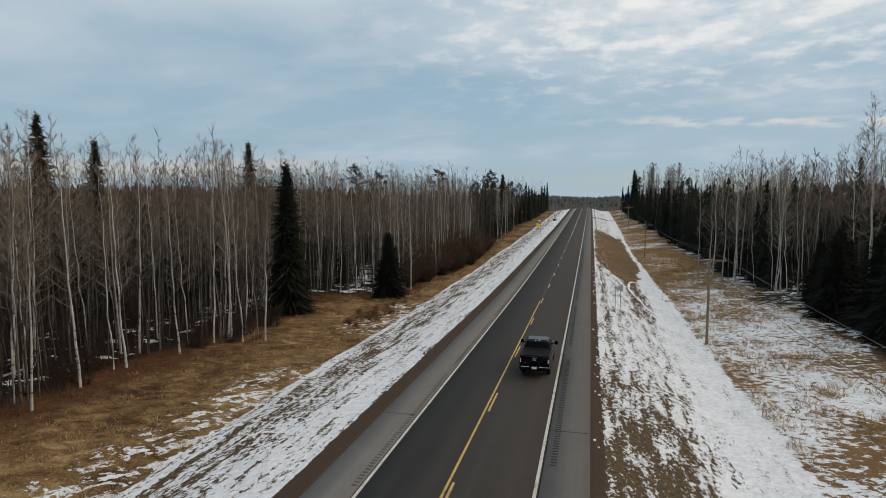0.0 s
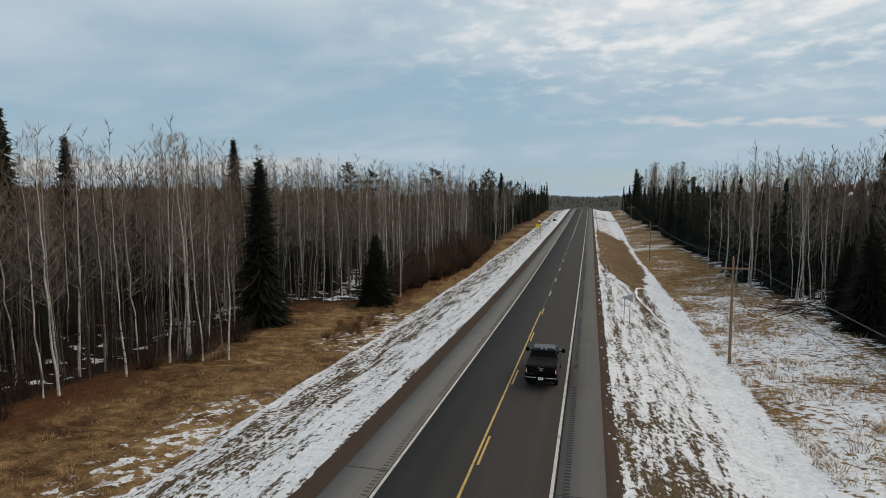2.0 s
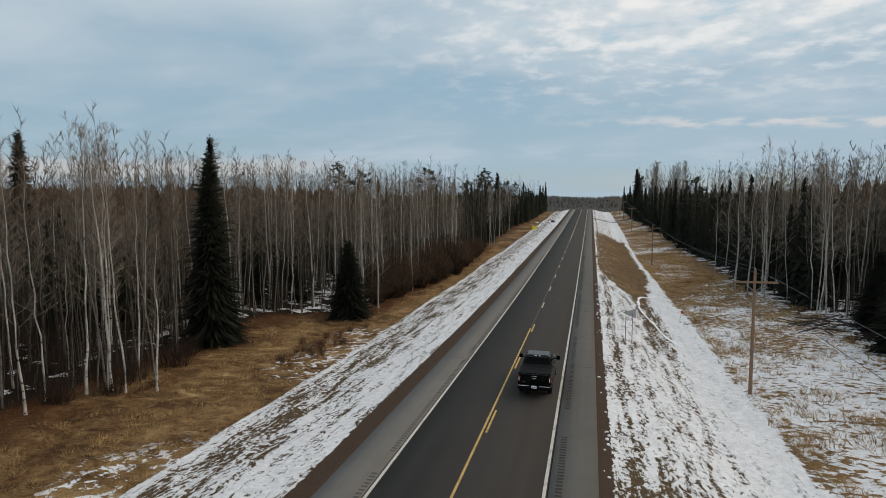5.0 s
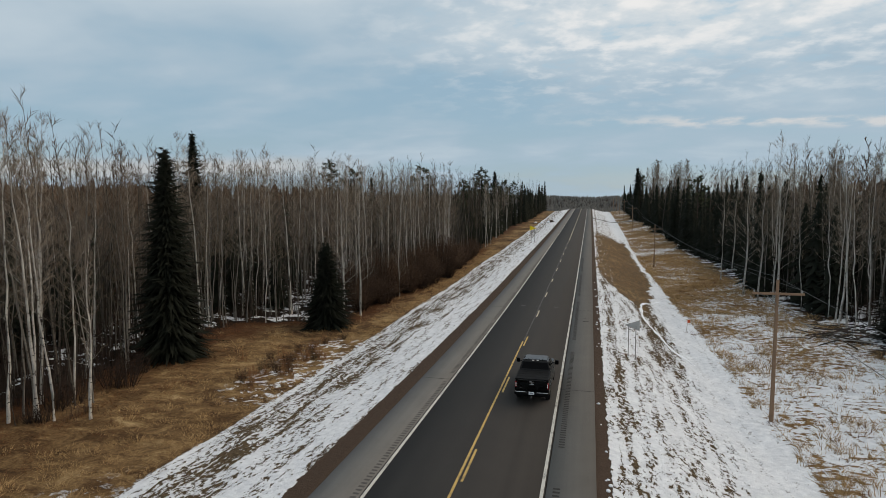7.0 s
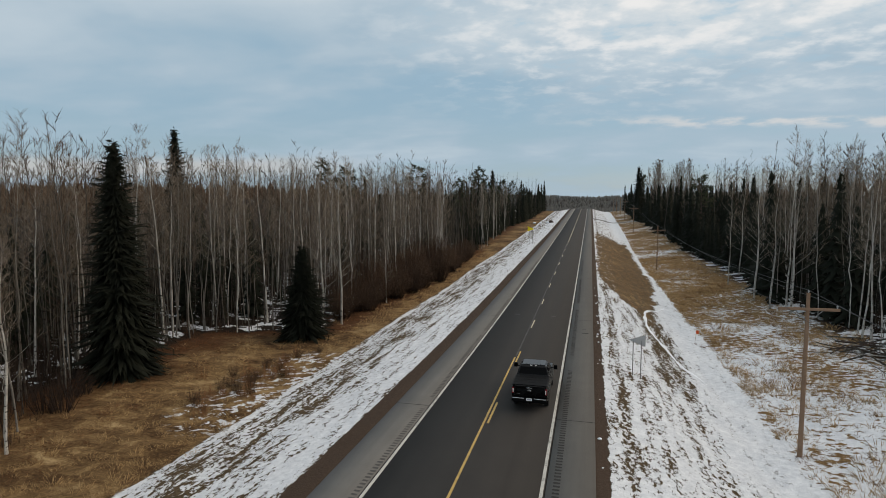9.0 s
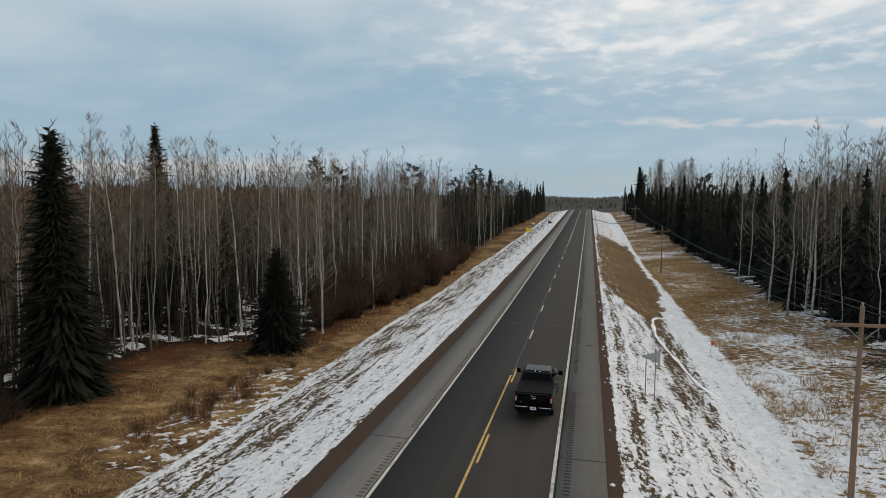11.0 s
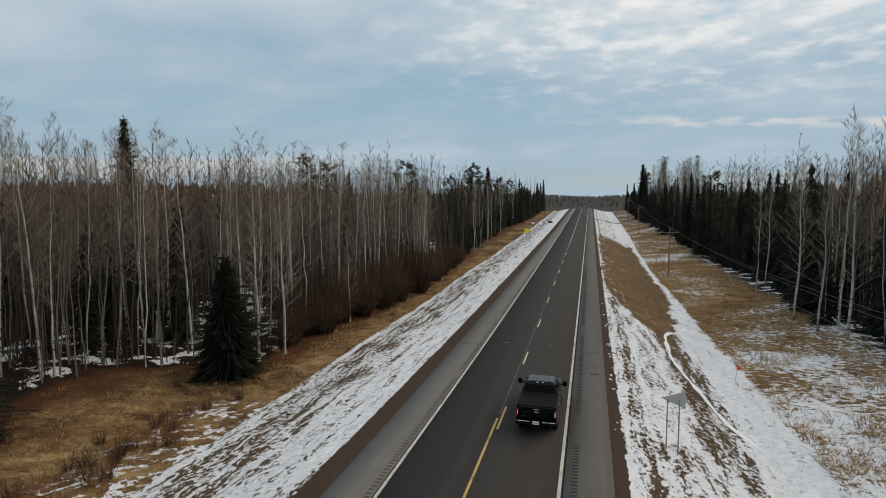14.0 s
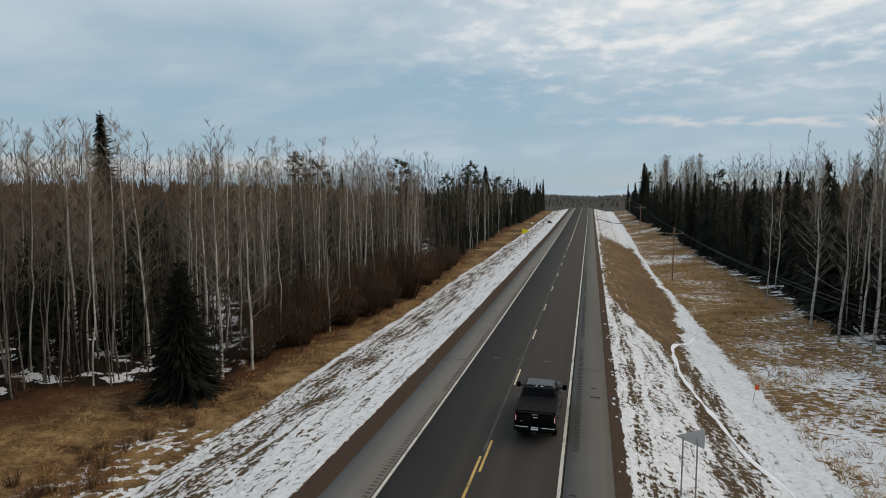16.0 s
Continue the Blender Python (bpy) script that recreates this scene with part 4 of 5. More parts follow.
def thickets():
    pool, low, weeds = Pool(), Pool(), Pool()
    for i in range(110):
        y = rng.uniform(16, 150)
        x = edge_l(y) + rng.uniform(-3, 0.6)
        low.add(SAPLINGS[0], x, y, hz(x, y), rng.uniform(0, 6.28), rng.uniform(0.3, 0.65))
    for i in range(46):
        y = rng.uniform(22, 140)
        x = edge_l(y) + rng.uniform(-2.5, 1.0)
        for shape in BRUSH[rng.randrange(2)]:
            pool.add(shape, x, y, hz(x, y), 0.0, rng.uniform(0.7, 1.2))
    for i in range(64):
        x, y = -19.6 + rng.gauss(0, 1.1), 62 + rng.gauss(0, 4.2)
        if i % 3:
            weeds.add(SAPLINGS[0], x, y, hz(x, y), rng.uniform(0, 6.28), rng.uniform(0.25, 0.5))
        else:
            for shape in BRUSH[1]:
                low.add(shape, x, y, hz(x, y), 0.0, rng.uniform(0.4, 0.8))
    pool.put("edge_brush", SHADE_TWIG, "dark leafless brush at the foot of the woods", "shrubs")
    weeds.put("ditch_weeds", RUST, "upright rusty dead weeds in the snowy ditch", "weeds")
    low.put("low_brush", RED_TWIG, "low leafless brush in dry grass", "shrubs")


near_woods()
far_woods()
thickets()


# ---- poles, signs ----
def wire(bm, a, b, sag, r=0.014):
    pts = [Vector(a).lerp(Vector(b), i / 14) - Vector((0, 0, sag * 4 * (i / 14) * (1 - i / 14))) for i in range(15)]
    for p, q in zip(pts, pts[1:]):
        rod(bm, p, q, r, r, 4)


POLES = ((16.6, -34.0), (17.35, 58.85), (19.4, 152.0), (20.3, 236.0), (20.8, 300.0), (21.0, 345.0), (21.2, 395.0), (21.5, 450.0))
ARM = 1.42


def power_pole():
    ob = thing("utility_pole", "weathered brown wooden utility pole with a single crossarm", "utility pole", "power line poles")
    part("shaft", rod(bmesh.new(), (0, 0, -0.4), (0, 0, 9.5), 0.14, 0.095, 12), POLE, ob)
    part("crossarm", box(0, -0.15, 8.6, 3.1, 0.12, 0.15, 0.012), POLE, ob)
    for s in (-1, 1):
        part("brace", rod(bmesh.new(), (0.1 * s, -0.13, 7.95), (0.72 * s, -0.16, 8.55), 0.025, 0.025, 6), GALV, ob)
        bm = rod(bmesh.new(), (ARM * s, -0.14, 8.67), (ARM * s, -0.14, 8.80), 0.03, 0.05, 8)
        rod(bm, (ARM * s, -0.14, 8.80), (ARM * s, -0.14, 8.87), 0.06, 0.025, 8)
        part("insulator", bm, GLAZE, ob, "grey porcelain insulator")
    bm = rod(bmesh.new(), (0, 0, 9.5), (0, 0, 9.6), 0.03, 0.05, 8)
    rod(bm, (0, 0, 9.6), (0, 0, 9.67), 0.06, 0.025, 8)
    part("insulator", bm, GLAZE, ob, "grey porcelain insulator")
    return ob


def build_poles():
    first = power_pole()
    for i, (x, y) in enumerate(POLES):
        m = pose(x, y, hz(x, y), 0, 0, 2 * i)
        if i == 1:
            first.matrix_basis = m
        else:
            copy_thing(first, m)
    spans = (((-ARM, 8.86), "power_line"), ((ARM, 8.86), "power_line"), ((0, 9.65), "power_line"))
    for (dx, dz), name in spans:
        bm = bmesh.new()
        for (x0, y0), (x1, y1) in zip(POLES, POLES[1:]):
            wire(bm, (x0 + dx, y0 - 0.14, hz(x0, y0) + dz), (x1 + dx, y1 - 0.14, hz(x1, y1) + dz), 0.9 if dz > 7 else 1.3)
        me = bpy.data.meshes.new(name)
        bm.to_mesh(me)
        bm.free()
        me.materials.append(WIRE)
        tagged(new(name, me), "thin dark power line strung between utility poles", "power line", "power lines")


def pennant(x, y, front, label, turn, size=1.0):
    """A sideways pennant sign on two steel posts; it points to its own left as seen from +y."""
    ob = thing("pennant_sign", label, "road sign")
    for px in (0.2, 0.78):
        part("post", box(px, 0, 1.1, 0.06, 0.05, 3.0, 0.006), GALV, ob)
    bm = bmesh.new()
    pts = [(-0.12, 2.62), (1.07, 2.14), (1.07, 3.06)]
    a = [bm.verts.new((u, 0.04, v)) for u, v in pts]
    b = [bm.verts.new((u, 0.048, v)) for u, v in pts]
    bm.faces.new(a)
    bm.faces.new(b[::-1])
    for i in range(3):
        bm.faces.new((a[i], b[i], b[(i + 1) % 3], a[(i + 1) % 3]))
    bmesh.ops.recalc_face_normals(bm, faces=bm.faces[:])
    part("panel", bm, front, ob)
    ob.matrix_basis = pose(x, y, hz(x, y), 0, 0, turn) @ Matrix.Scale(size, 4)
    return ob


build_poles()
pennant(8.55, 67.3, SIGN_BACK, "grey back of a pennant road sign on two posts", 0)
pennant(-8.45, 170.0, SIGN_YELLOW, "yellow pennant road sign on two steel posts", 180, 1.45)


# ---- pickup truck ----
def car_paint():
    mt, g, b = material("black_car_paint", 0.3)
    p = g.coord()
    dust = g.step(g.noise(p, 2.0, 5, 0.6), 0.35, 0.75)
    g.put(b.inputs["Base Color"], g.mix(dust, (0.0015, 0.0015, 0.0018), (0.004, 0.0039, 0.0038)))
    g.put(b.inputs["Roughness"], g.step(dust, 0, 1, 0.22, 0.42))
    b.inputs["Specular IOR Level"].default_value = 0.22
    return mt


PAINT = car_paint()
ROOF = simple("glossy_roof_paint", (0.02, 0.021, 0.024), 0.28, 0.35, scale=3, vary=0.3)
VINYL = simple("dark_vinyl_cover", (0.006, 0.0065, 0.0075), 0.75, scale=5, vary=0.3, bump=0.004)
CHROME = simple("dull_chrome", (0.6, 0.6, 0.6), 0.22, 1.0, vary=0.1)
TYRE = simple("tyre_rubber", (0.018, 0.018, 0.018), 0.85, scale=20, bump=0.004)
RIM = simple("dark_alloy", (0.15, 0.15, 0.16), 0.35, 0.8)
TINT, _, _b = material("tinted_glass", 0.12)
_b.inputs["Specular IOR Level"].default_value = 0.05
_b.inputs["Base Color"].default_value = (0.003, 0.003, 0.0035, 1)
LENS = simple("red_lamp_lens", (0.16, 0.012, 0.018), 0.2, vary=0.1, emit=((1.0, 0.08, 0.06), 0.02))
CLEAR = simple("clear_lamp_lens", (0.80, 0.77, 0.74), 0.15, vary=0.05)
PLATE = simple("plate_white", (0.85, 0.85, 0.86), 0.4, vary=0.05)
BAR = simple("plate_bars", (0.30, 0.31, 0.36), 0.5)
TRIM = simple("black_plastic", (0.005, 0.005, 0.0055), 0.6)
for mt in (VINYL, TRIM):
    mt.node_tree.nodes["Principled BSDF"].inputs["Specular IOR Level"].default_value = 0.1


def skin(name, sections, mat, parent, bevel=0.03, label=""):
    bm = loft(sections)
    if bevel:
        edges = [e for e in bm.edges if e.calc_face_angle(0) > 0.5]
        bmesh.ops.bevel(bm, geom=edges, offset=bevel, segments=3, affect="EDGES", profile=0.5)
    ob = part(name, bm, mat, parent, label)
    smooth(ob.data)
    md = ob.modifiers.new("soft", "WEIGHTED_NORMAL")
    md.keep_sharp = True
    return ob


def side_skin(outline, x0, x1):
    """An outline in (y, z) drawn out across from x0 to x1."""
    return [[(x, y, z) for y, z in outline] for x in (x0, x1)]


def build_truck():
    ob = thing("pickup_truck", "black four-door pickup truck with dark bed cover on the highway", "pickup truck")
    # lower body: sills, fenders and bonnet, as sections along its length
    def sec(y, wdt, zb, zt, tuck=0.04):
        return [(-wdt, y, zb), (-wdt - tuck * 0.3, y, (zb + zt) / 2), (-wdt + tuck, y, zt), (wdt - tuck, y, zt), (wdt + tuck * 0.3, y, (zb + zt) / 2), (wdt, y, zb)]
    skin("bed", [sec(0.13, 0.955, 0.62, 1.42), sec(0.5, 0.975, 0.55, 1.43), sec(1.95, 0.975, 0.55, 1.43)], PAINT, ob)
    skin("body", [sec(1.98, 0.975, 0.50, 1.40), sec(3.6, 0.98, 0.46, 1.36), sec(4.5, 0.98, 0.46, 1.32), sec(5.45, 0.97, 0.5, 1.26), sec(5.85, 0.90, 0.58, 1.12)], PAINT, ob)
    # cab with sloping glass
    cab = skin("cab", [[(-0.93, 1.98, 1.36), (-0.93, 4.25, 1.33), (0.93, 4.25, 1.33), (0.93, 1.98, 1.36)],
                       [(-0.90, 2.02, 1.50), (-0.90, 4.05, 1.46), (0.90, 4.05, 1.46), (0.90, 2.02, 1.50)],
                       [(-0.76, 2.22, 1.90), (-0.76, 3.45, 1.92), (0.76, 3.45, 1.92), (0.76, 2.22, 1.90)],
                       [(-0.66, 2.32, 1.965), (-0.66, 3.35, 1.98), (0.66, 3.35, 1.98), (0.66, 2.32, 1.965)]], PAINT, ob, 0.02)

    def pane(name, pts, parent, mat=TINT, label=""):
        bm = bmesh.new()
        bm.faces.new([bm.verts.new(p) for p in pts])
        r = bmesh.ops.extrude_face_region(bm, geom=bm.faces[:])
        nrm = Vector(pts[1]) - Vector(pts[0])
        nrm = nrm.cross(Vector(pts[2]) - Vector(pts[1])).normalized() * 0.012
        for v in r["geom"]:
            if isinstance(v, bmesh.types.BMVert):
                v.co += nrm
        bmesh.ops.recalc_face_normals(bm, faces=bm.faces[:])
        return part(name, bm, mat, parent, label)

    pane("rear_window", [(-0.82, 2.015, 1.50), (0.82, 2.015, 1.50), (0.71, 2.20, 1.86), (-0.71, 2.20, 1.86)], cab, TINT, "dark tinted rear window")
    pane("windscreen", [(0.84, 4.06, 1.47), (-0.84, 4.06, 1.47), (-0.72, 3.47, 1.89), (0.72, 3.47, 1.89)], cab)
    for s in (-1, 1):
        for a, b, c, d in ((2.12, 2.95, 2.92, 2.32), (3.05, 3.98, 3.42, 3.05)):
            q = [(s * 0.905, a, 1.50), (s * 0.905, b, 1.49), (s * 0.79, c, 1.86), (s * 0.79, d, 1.86)]
            pane("side_window", q if s > 0 else q[::-1], cab)
        for y in (2.72, 3.72):
            part("door_handle", box(s * 0.99, y, 1.20, 0.03, 0.20, 0.035, 0.01), TRIM, ob)
        # mirror on its arm
        mir = part("mirror", box(s * 1.19, 3.72, 1.52, 0.22, 0.15, 0.27, 0.05, 3), TRIM, ob, "large black towing mirror")
        part("mirror_arm", box(s * 1.02, 3.76, 1.46, 0.22, 0.07, 0.06, 0.015), TRIM, mir)
        part("mirror_glass", box(s * 1.19, 3.643, 1.53, 0.17, 0.006, 0.21), TINT, mir)
        part("fender_flare", box(s * 0.985, 1.28, 0.98, 0.05, 1.05, 0.09, 0.02), PAINT, ob)
        lamp = part("tail_lamp", box(s * 0.905, 0.12, 1.13, 0.10, 0.10, 0.34, 0.025), LENS, ob, "red tail lamp")
        part("reversing_lens", box(s * 0.885, 0.066, 1.12, 0.05, 0.012, 0.22, 0.004), CLEAR, lamp)
        part("headlamp", box(s * 0.78, 5.83, 0.98, 0.26, 0.08, 0.2, 0.02), CLEAR, ob)
        part("bumper_end", box(s * 0.60, -0.045, 0.755, 0.62, 0.09, 0.055, 0.02, 3), CHROME, ob, "chrome bumper edge")
        part("mud_flap", box(s * 0.84, 0.72, 0.42, 0.26, 0.02, 0.34, 0.004), TRIM, ob)
    # bed cover, its rails, tailgate
    cover = part("bed_cover", box(0, 1.03, 1.448, 1.80, 1.78, 0.035, 0.012), VINYL, ob, "dark vinyl bed cover")
    for y in (0.62, 1.06, 1.5):
        part("cover_seam", box(0, y, 1.468, 1.76, 0.025, 0.01, 0.003), TRIM, cover)
    for s in (-1, 1):
        part("bed_rail", box(s * 0.925, 1.03, 1.44, 0.07, 1.86, 0.045, 0.015), TRIM, ob)
    gate = part("tailgate", box(0, 0.105, 1.13, 1.62, 0.10, 0.58, 0.025), PAINT, ob)
    part("tailgate_step", box(0, 0.085, 1.40, 1.60, 0.16, 0.05, 0.015), TRIM, gate)
    part("tailgate_panel", box(0, 0.05, 1.18, 1.30, 0.015, 0.16, 0.006), TRIM, gate)
    part("tailgate_handle", box(0, 0.044, 1.31, 0.30, 0.03, 0.06, 0.01), CHROME, gate)
    bm = bmesh.new()
    bmesh.ops.create_uvsphere(bm, u_segments=16, v_segments=8, radius=1, matrix=Matrix.Translation((0, 0.04, 1.18)) @ Matrix.Diagonal((0.115, 0.012, 0.048, 1)))
    part("badge", bm, CHROME, gate, "plain oval badge")
    part("badge_strip", box(-0.60, 0.048, 0.98, 0.16, 0.008, 0.03, 0.002), CHROME, gate)
    bump = part("rear_bumper", box(0, 0.06, 0.66, 1.92, 0.20, 0.20, 0.04, 3), TRIM, ob)
    plate = part("number_plate", box(0, -0.046, 0.70, 0.305, 0.008, 0.155, 0.003), PLATE, bump, "white number plate")
    part("plate_bars", box(0, -0.052, 0.70, 0.22, 0.004, 0.05), BAR, plate)
    bm = rod(bmesh.new(), (0, 0.05, 0.50), (0, -0.14, 0.47), 0.035, 0.03, 8)
    rod(bm, (0, -0.12, 0.48), (0, -0.12, 0.55), 0.018, 0.018, 8)
    part("tow_hitch", bm, CHROME, ob)
    part("brake_light", box(0, 2.285, 1.95, 0.42, 0.05, 0.035, 0.008), TRIM, cab, "dark high brake light bar")
    for x in (-0.13, 0.13):
        part("cargo_lamp", box(x, 2.262, 1.955, 0.12, 0.04, 0.04, 0.01), CLEAR, cab, "pale cargo lamp")
    part("roof_panel", box(0, 2.84, 1.982, 1.30, 1.04, 0.024, 0.01), ROOF, cab, "ribbed black roof mirroring the sky")
    for x in (-0.42, -0.21, 0.0, 0.21, 0.42):
        part("roof_rib", box(x, 2.85, 2.0, 0.07, 0.96, 0.026, 0.01), ROOF, cab)
    part("underside", box(0, 2.9, 0.52, 1.5, 5.3, 0.2, 0.03), TRIM, ob)
    part("exhaust_pipe", rod(bmesh.new(), (0.62, 0.9, 0.42), (0.72, 0.16, 0.42), 0.04, 0.04, 10), CHROME, ob)
    part("grille", box(0, 5.86, 0.92, 1.25, 0.06, 0.36, 0.02), TRIM, ob)
    part("front_bumper", box(0, 5.90, 0.60, 1.9, 0.2, 0.22, 0.05, 3), CHROME, ob)
    wheels = []
    for s in (-1, 1):
        for y in (1.28, 4.97):
            hub = new("wheel")
            hub.parent = ob
            hub.matrix_basis = pose(s * 0.84, y, 0.41)
            bm = bmesh.new()
            prof_t = [(0.24, -0.12), (0.38, -0.135), (0.41, -0.10), (0.41, 0.10), (0.38, 0.135), (0.24, 0.12)]
            rings = []
            for i in range(28):
                a = 2 * math.pi * i / 28
                rings.append([bm.verts.new((xx, r * math.cos(a), r * math.sin(a))) for r, xx in prof_t])
            for i in range(28):
                p, q = rings[i], rings[(i + 1) % 28]
                for j in range(6):
                    bm.faces.new((p[j], p[(j + 1) % 6], q[(j + 1) % 6], q[j]))
            bmesh.ops.recalc_face_normals(bm, faces=bm.faces[:])
            part("tyre", bm, TYRE, hub)
            bm = rod(bmesh.new(), (-0.05 * s, 0, 0), (0.10 * s, 0, 0), 0.07, 0.07, 12)
            for i in range(6):
                a = 2 * math.pi * i / 6
                rod(bm, (0.07 * s, 0, 0), (0.09 * s, 0.25 * math.cos(a), 0.25 * math.sin(a)), 0.045, 0.03, 6)
            part("rim", bm, RIM, hub)
            wheels.append((hub, s, y))
    return ob, wheels


TRUCK, WHEELS = build_truck()
TRUCK.scale = (1.08, 1.08, 1.08)


# ---- dry grass ----
def tuft(rng, h, r, blades):
    s = Shape()
    for i in range(blades):
        a, d = rng.uniform(0, 6.28), r * math.sqrt(rng.random())
        p = Vector((d * math.cos(a), d * math.sin(a), -0.03))
        k = h * rng.uniform(0.5, 1.0)
        s.spike(p, p + Vector((math.cos(a) * k * rng.uniform(0.1, 0.9) + 0.25 * k, math.sin(a) * k * rng.uniform(0.1, 0.9), k * rng.uniform(0.35, 1.0))), 0.0135)
    return s


TUFTS = [tuft(rng, 0.45, 0.32, 15), tuft(rng, 0.6, 0.36, 16), tuft(rng, 0.32, 0.32, 14)]


def dry_grass():
    pale, rusty = Pool(), Pool()

    def sow(pool, x, y, s):
        pool.add(TUFTS[rng.randrange(3)], x, y, hz(x, y), rng.uniform(0, 6.28), s)

    for i in range(3400):
        y = 12 + 150 * rng.random() ** 1.25
        e = edge_l(y) - 1.0
        u = rng.random()
        x = -16.3 + (e + 16.3) * u
        (sow)(rusty if u + rng.uniform(-0.3, 0.3) > 0.55 else pale, x, y, rng.uniform(0.5, 1.1))
    for i in range(420):
        y = 14 + 140 * rng.random()
        sow(pale, -16.3 + rng.gauss(0, 0.35), y, rng.uniform(0.4, 0.8))
    for i in range(420):
        y = 30 + 130 * rng.random()
        sow(pale, 17.3 + abs(rng.gauss(0, 0.5)), y, rng.uniform(0.8, 1.6))
    centres = [(rng.uniform(18, 30), rng.uniform(35, 170)) for _ in range(260)]
    for cx, cy in centres:
        for k in range(rng.randrange(5, 17)):
            x, y = cx + rng.gauss(0, 1.3), cy + rng.gauss(0, 0.9)
            if 17 < x < edge_r(y) + 1:
                sow(pale if rng.random() < 0.85 else rusty, x, y, rng.uniform(0.9, 1.7))
    for x0, y0, n, r in ((9.0, 67.2, 9, 0.4), (16.7, 83.2, 16, 0.8), (17.6, 58.6, 8, 0.4), (-9.2, 170, 8, 0.4)):
        for k in range(n):
            sow(rusty, x0 + rng.gauss(0, r), y0 + rng.gauss(0, r), rng.uniform(0.5, 0.8))
    pale.put("dry_grass", DRY, "tufts of dry straw-coloured grass", "dry grass")
    rusty.put("rusty_grass", RUST, "tufts of rusty brown dead grass", "dry grass")


dry_grass()


# ---- small things by the road ----
def draped(name, line, width, lift, mat, label, category):
    """A low rounded ridge of snow or earth that follows the ground."""
    bm = bmesh.new()
    pts = []
    for (x0, y0), (x1, y1) in zip(line, line[1:]):
        n = max(2, int(math.hypot(x1 - x0, y1 - y0) / 0.5))
        pts += [(x0 + (x1 - x0) * i / n, y0 + (y1 - y0) * i / n) for i in range(n)]
    pts.append(line[-1])
    for _ in range(3):
        pts = [pts[0]] + [((a[0] + 2 * b[0] + c[0]) / 4, (a[1] + 2 * b[1] + c[1]) / 4) for a, b, c in zip(pts, pts[1:], pts[2:])] + [pts[-1]]
    rows = []
    for i, (x, y) in enumerate(pts):
        a, b = pts[max(i - 1, 0)], pts[min(i + 1, len(pts) - 1)]
        d = Vector((b[0] - a[0], b[1] - a[1], 0)).normalized()
        s = Vector((-d.y, d.x, 0))
        wd = width * (0.75 + 0.4 * math.sin(i * 0.9) * math.sin(i * 0.37) + 0.35 * (rng.random() - 0.5)) * (0.4 if i in (0, len(pts) - 1) else 1)
        row = []
        for u, h in ((-1, -0.06), (-0.55, 0.8 * lift), (0, lift), (0.55, 0.8 * lift), (1, -0.06)):
            px, py = x + s.x * wd * u, y + s.y * wd * u
            row.append(bm.verts.new((px, py, hz(px, py) + h)))
        rows.append(row)
    for a, b in zip(rows, rows[1:]):
        for j in range(4):
            bm.faces.new((a[j], a[j + 1], b[j + 1], b[j]))
    bmesh.ops.recalc_face_normals(bm, faces=bm.faces[:])
    me = bpy.data.meshes.new(name)
    bm.to_mesh(me)
    bm.free()
    me.materials.append(mat)
    smooth(me)
    return tagged(new(name, me), label, category, kind="structure")


def lump(x, y, r, tall, mat, name, label, category):
    bm = bmesh.new()
    bmesh.ops.create_icosphere(bm, subdivisions=3, radius=1)
    ph = rng.uniform(0, 9)
    for v in bm.verts:
        k = 1 + 0.28 * noise.noise(v.co * 1.7 + Vector((ph, x, y))) + 0.12 * noise.noise(v.co * 4 + Vector((ph, y, x)))
        v.co = Vector((v.co.x * r * k, v.co.y * r * 0.8 * k, v.co.z * tall * k))
    me = bpy.data.meshes.new(name)
    bm.to_mesh(me)
    bm.free()
    me.materials.append(mat)
    smooth(me)
    ob = tagged(new(name, me), label, category)
    ob.matrix_basis = pose(x, y, hz(x, y) + tall * 0.35, 0, 0, rng.uniform(0, 360))
    return ob


def brush_pile():
    """Felled stems heaped at the wood's edge."""
    ob = thing("brush_pile", "heap of felled stems and branches dusted with snow", "brush pile")
    for i in range(46):
        a = rng.uniform(0, 6.28)
        ln = rng.uniform(1.2, 3.4)
        c = Vector((rng.gauss(0, 1.3), rng.gauss(0, 1.6), rng.uniform(0.1, 0.9)))
        d = Vector((math.cos(a), math.sin(a), rng.uniform(-0.25, 0.3))) * ln / 2
        r = rng.uniform(0.03, 0.09)
        part("branch", rod(bmesh.new(), c - d, c + d, r, r * 0.6, 6), rng.choice((DIM_BARK, DIM_BARK, TRUNK, BIRCH)), ob)
    ob.matrix_basis = pose(29.0, 80.5, hz(29.0, 80.5))


def fallen_log(x, y, ln, r, turn, tilt):
    ob = thing("fallen_log", "fallen pale birch stem lying at the wood's edge", "log")
    part("stem", rod(bmesh.new(), (0, 0, 0), (ln, 0, 0), r, r * 0.6, 8), BIRCH, ob)
    part("limb_stub", rod(bmesh.new(), (ln * 0.6, 0, 0), (ln * 0.75, 0.5, 0.3), r * 0.4, r * 0.2, 6), BIRCH, ob)
    ob.matrix_basis = pose(x, y, hz(x, y) + r, 0, -tilt, turn)


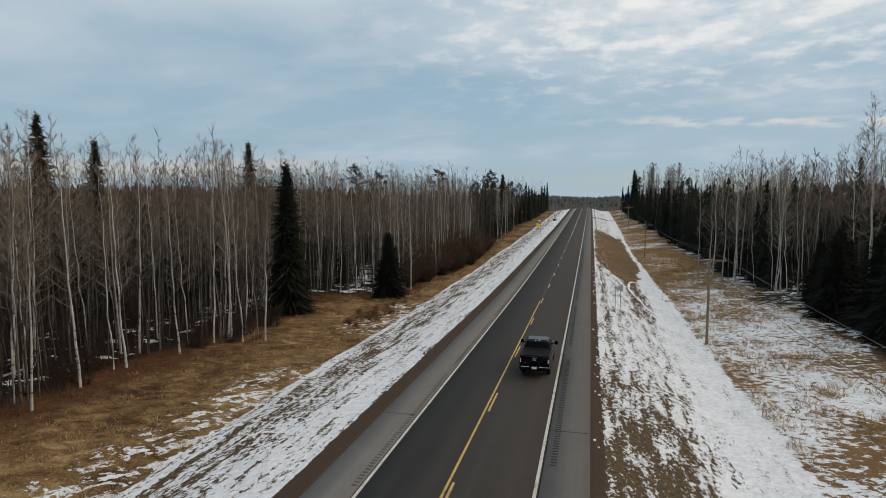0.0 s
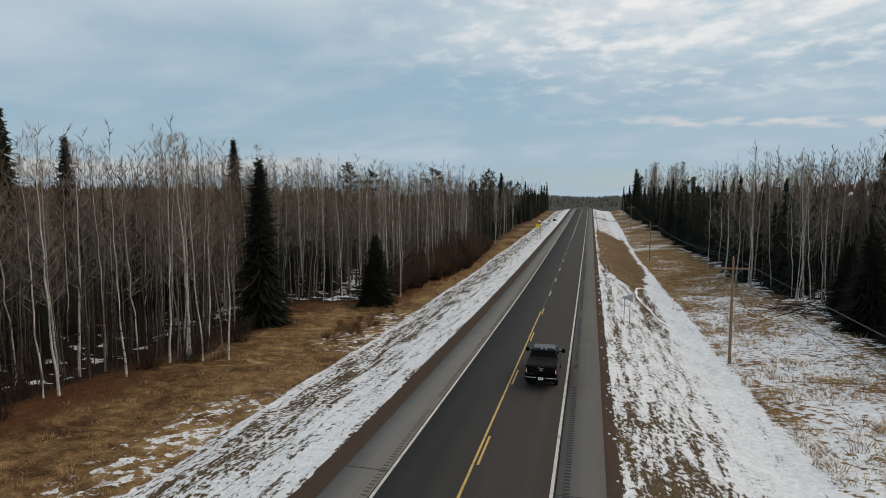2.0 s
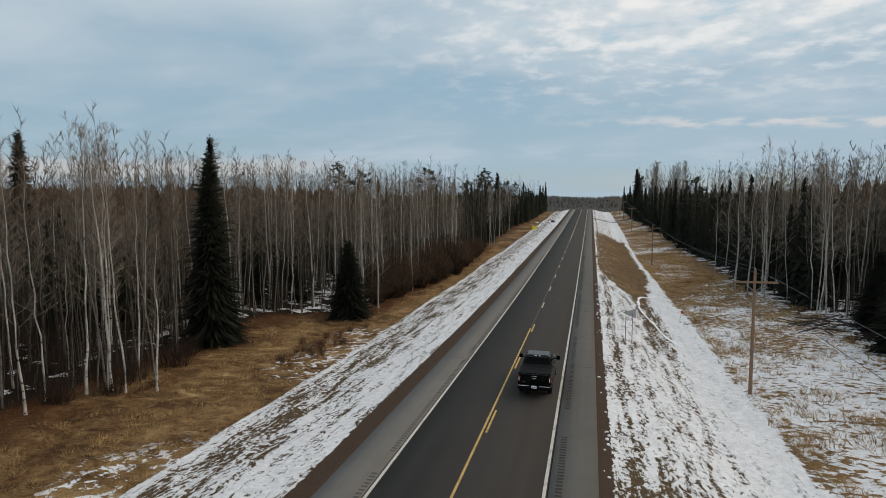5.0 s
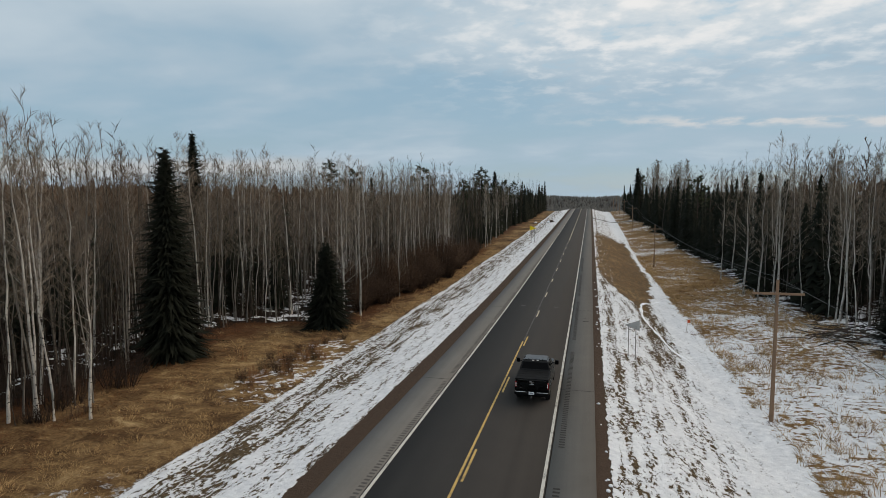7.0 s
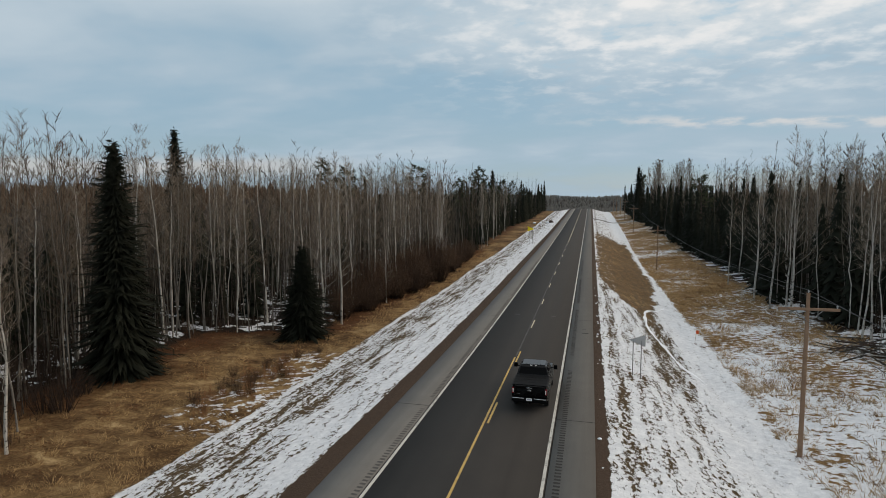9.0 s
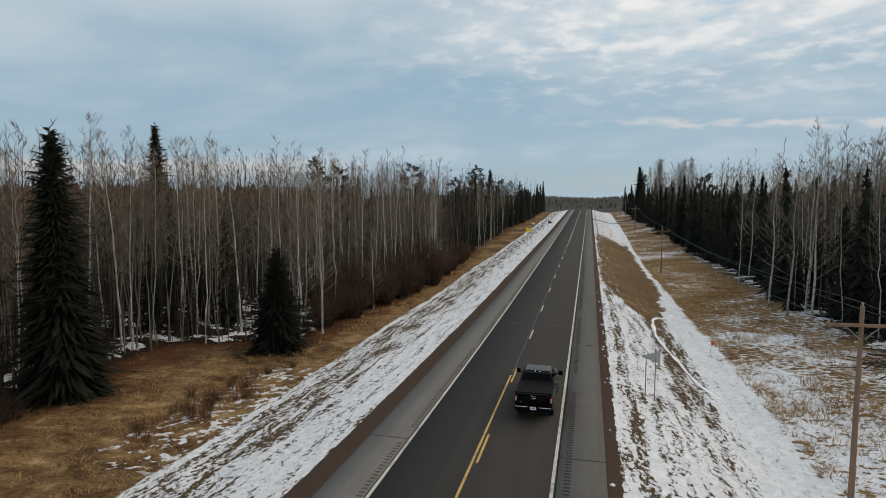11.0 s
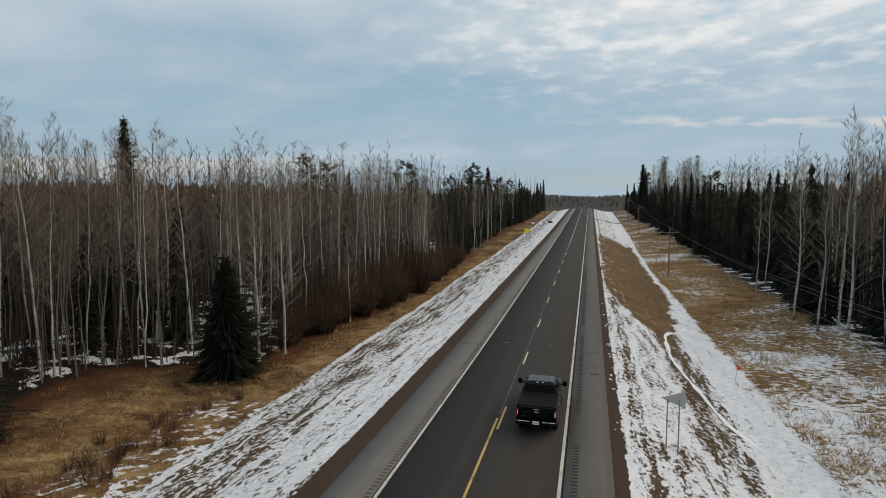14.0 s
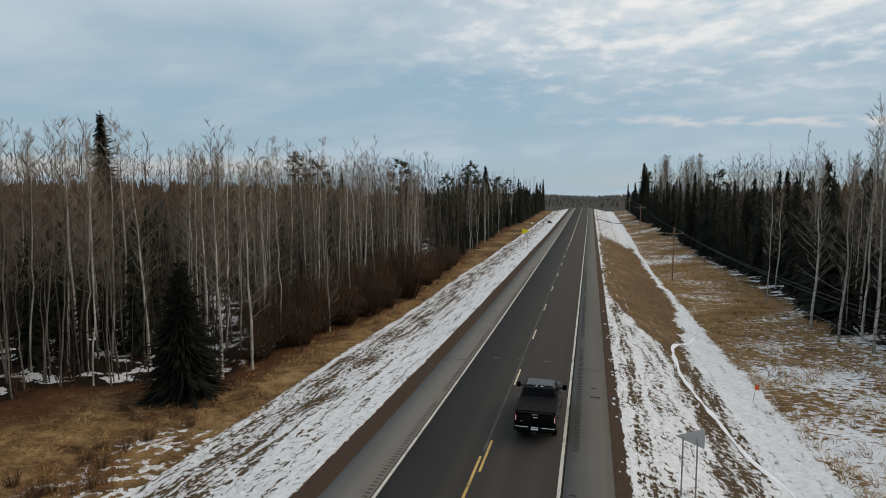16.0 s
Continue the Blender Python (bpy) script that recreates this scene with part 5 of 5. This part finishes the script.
def marker_stake():
    ob = thing("marker_stake", "thin marker stake with an orange flag in the ditch", "marker stake")
    part("stake", rod(bmesh.new(), (0, 0, -0.3), (0.18, 0, 1.05), 0.02, 0.018, 6), simple("pale_stake", (0.5, 0.42, 0.36)), ob)
    part("flag", box(0.25, 0, 1.0, 0.26, 0.03, 0.34, 0.008), simple("orange_flag", (0.75, 0.12, 0.03), 0.6), ob, "orange flag")
    ob.matrix_basis = pose(16.0, 85.0, hz(16.0, 85.0))


draped("snow_track", [(15.3, 104.5), (14.4, 101.2), (13.0, 99.3), (12.2, 96.8), (11.9, 93.0), (11.6, 88.0), (12.3, 81.5), (13.3, 75.5), (14.6, 71.0)], 0.30, 0.035, SNOW, "narrow curving strip of packed snow across the verge", "snow")
draped("driveway", [(5.9, 283.0), (12.0, 284.0), (19.0, 285.0), (32.0, 286.0)], 3.4, 0.15, SHOULDER, "snow-edged side road joining the highway", "driveway")
for x, y, r, h in ((-11.5, 262, 1.0, 0.5), (-14.6, 265, 0.9, 0.4), (-17.5, 268, 0.8, 0.4)):
    lump(x, y, r, h, SNOW, "snow_heap", "rounded heap of snow beside the woods", "snow heap")
lump(-10.2, 261.5, 0.9, 0.7, TRUNK, "earth_heap", "dark heap of earth beside the verge", "earth heap")
for i in range(34):
    y = rng.uniform(22, 105)
    r = rng.uniform(0.06, 0.17)
    lump(6.25 + rng.uniform(-0.12, 0.3), y, r * 0.7, r * 0.4, SNOW, "snow_clod", "small clod of snow on the gravel edge", "snow clod")
brush_pile()
fallen_log(-36.8, 28.4, 2.2, 0.10, 40, 16)
marker_stake()


# ---- what moves ----
def motions():
    ty = [0, 2, 4, 6.5, 9, 12, 14, 16]
    py = [36.35, 40.9, 45.3, 50.8, 56.0, 61.1, 65.4, 69.5]
    ts = [i * 0.25 for i in range(65)]
    ys = [float(np.interp(t, ty, py)) for t in ts]
    xs = [2.11, 2.09, 2.06, 2.18, 2.18, 2.18, 2.20, 2.23]
    walk(TRUCK, [(t, pose(float(np.interp(t, ty, xs)), y + 0.05, float(prof(y + 3)) + 0.004)) for t, y in list(zip(ts, ys))[::2]])
    for hub, s, y0 in WHEELS:
        walk(hub, [(t, pose(s * 0.84, y0, 0.41, -math.degrees((y - ys[0]) / 0.44))) for t, y in zip(ts, ys)])


motions()
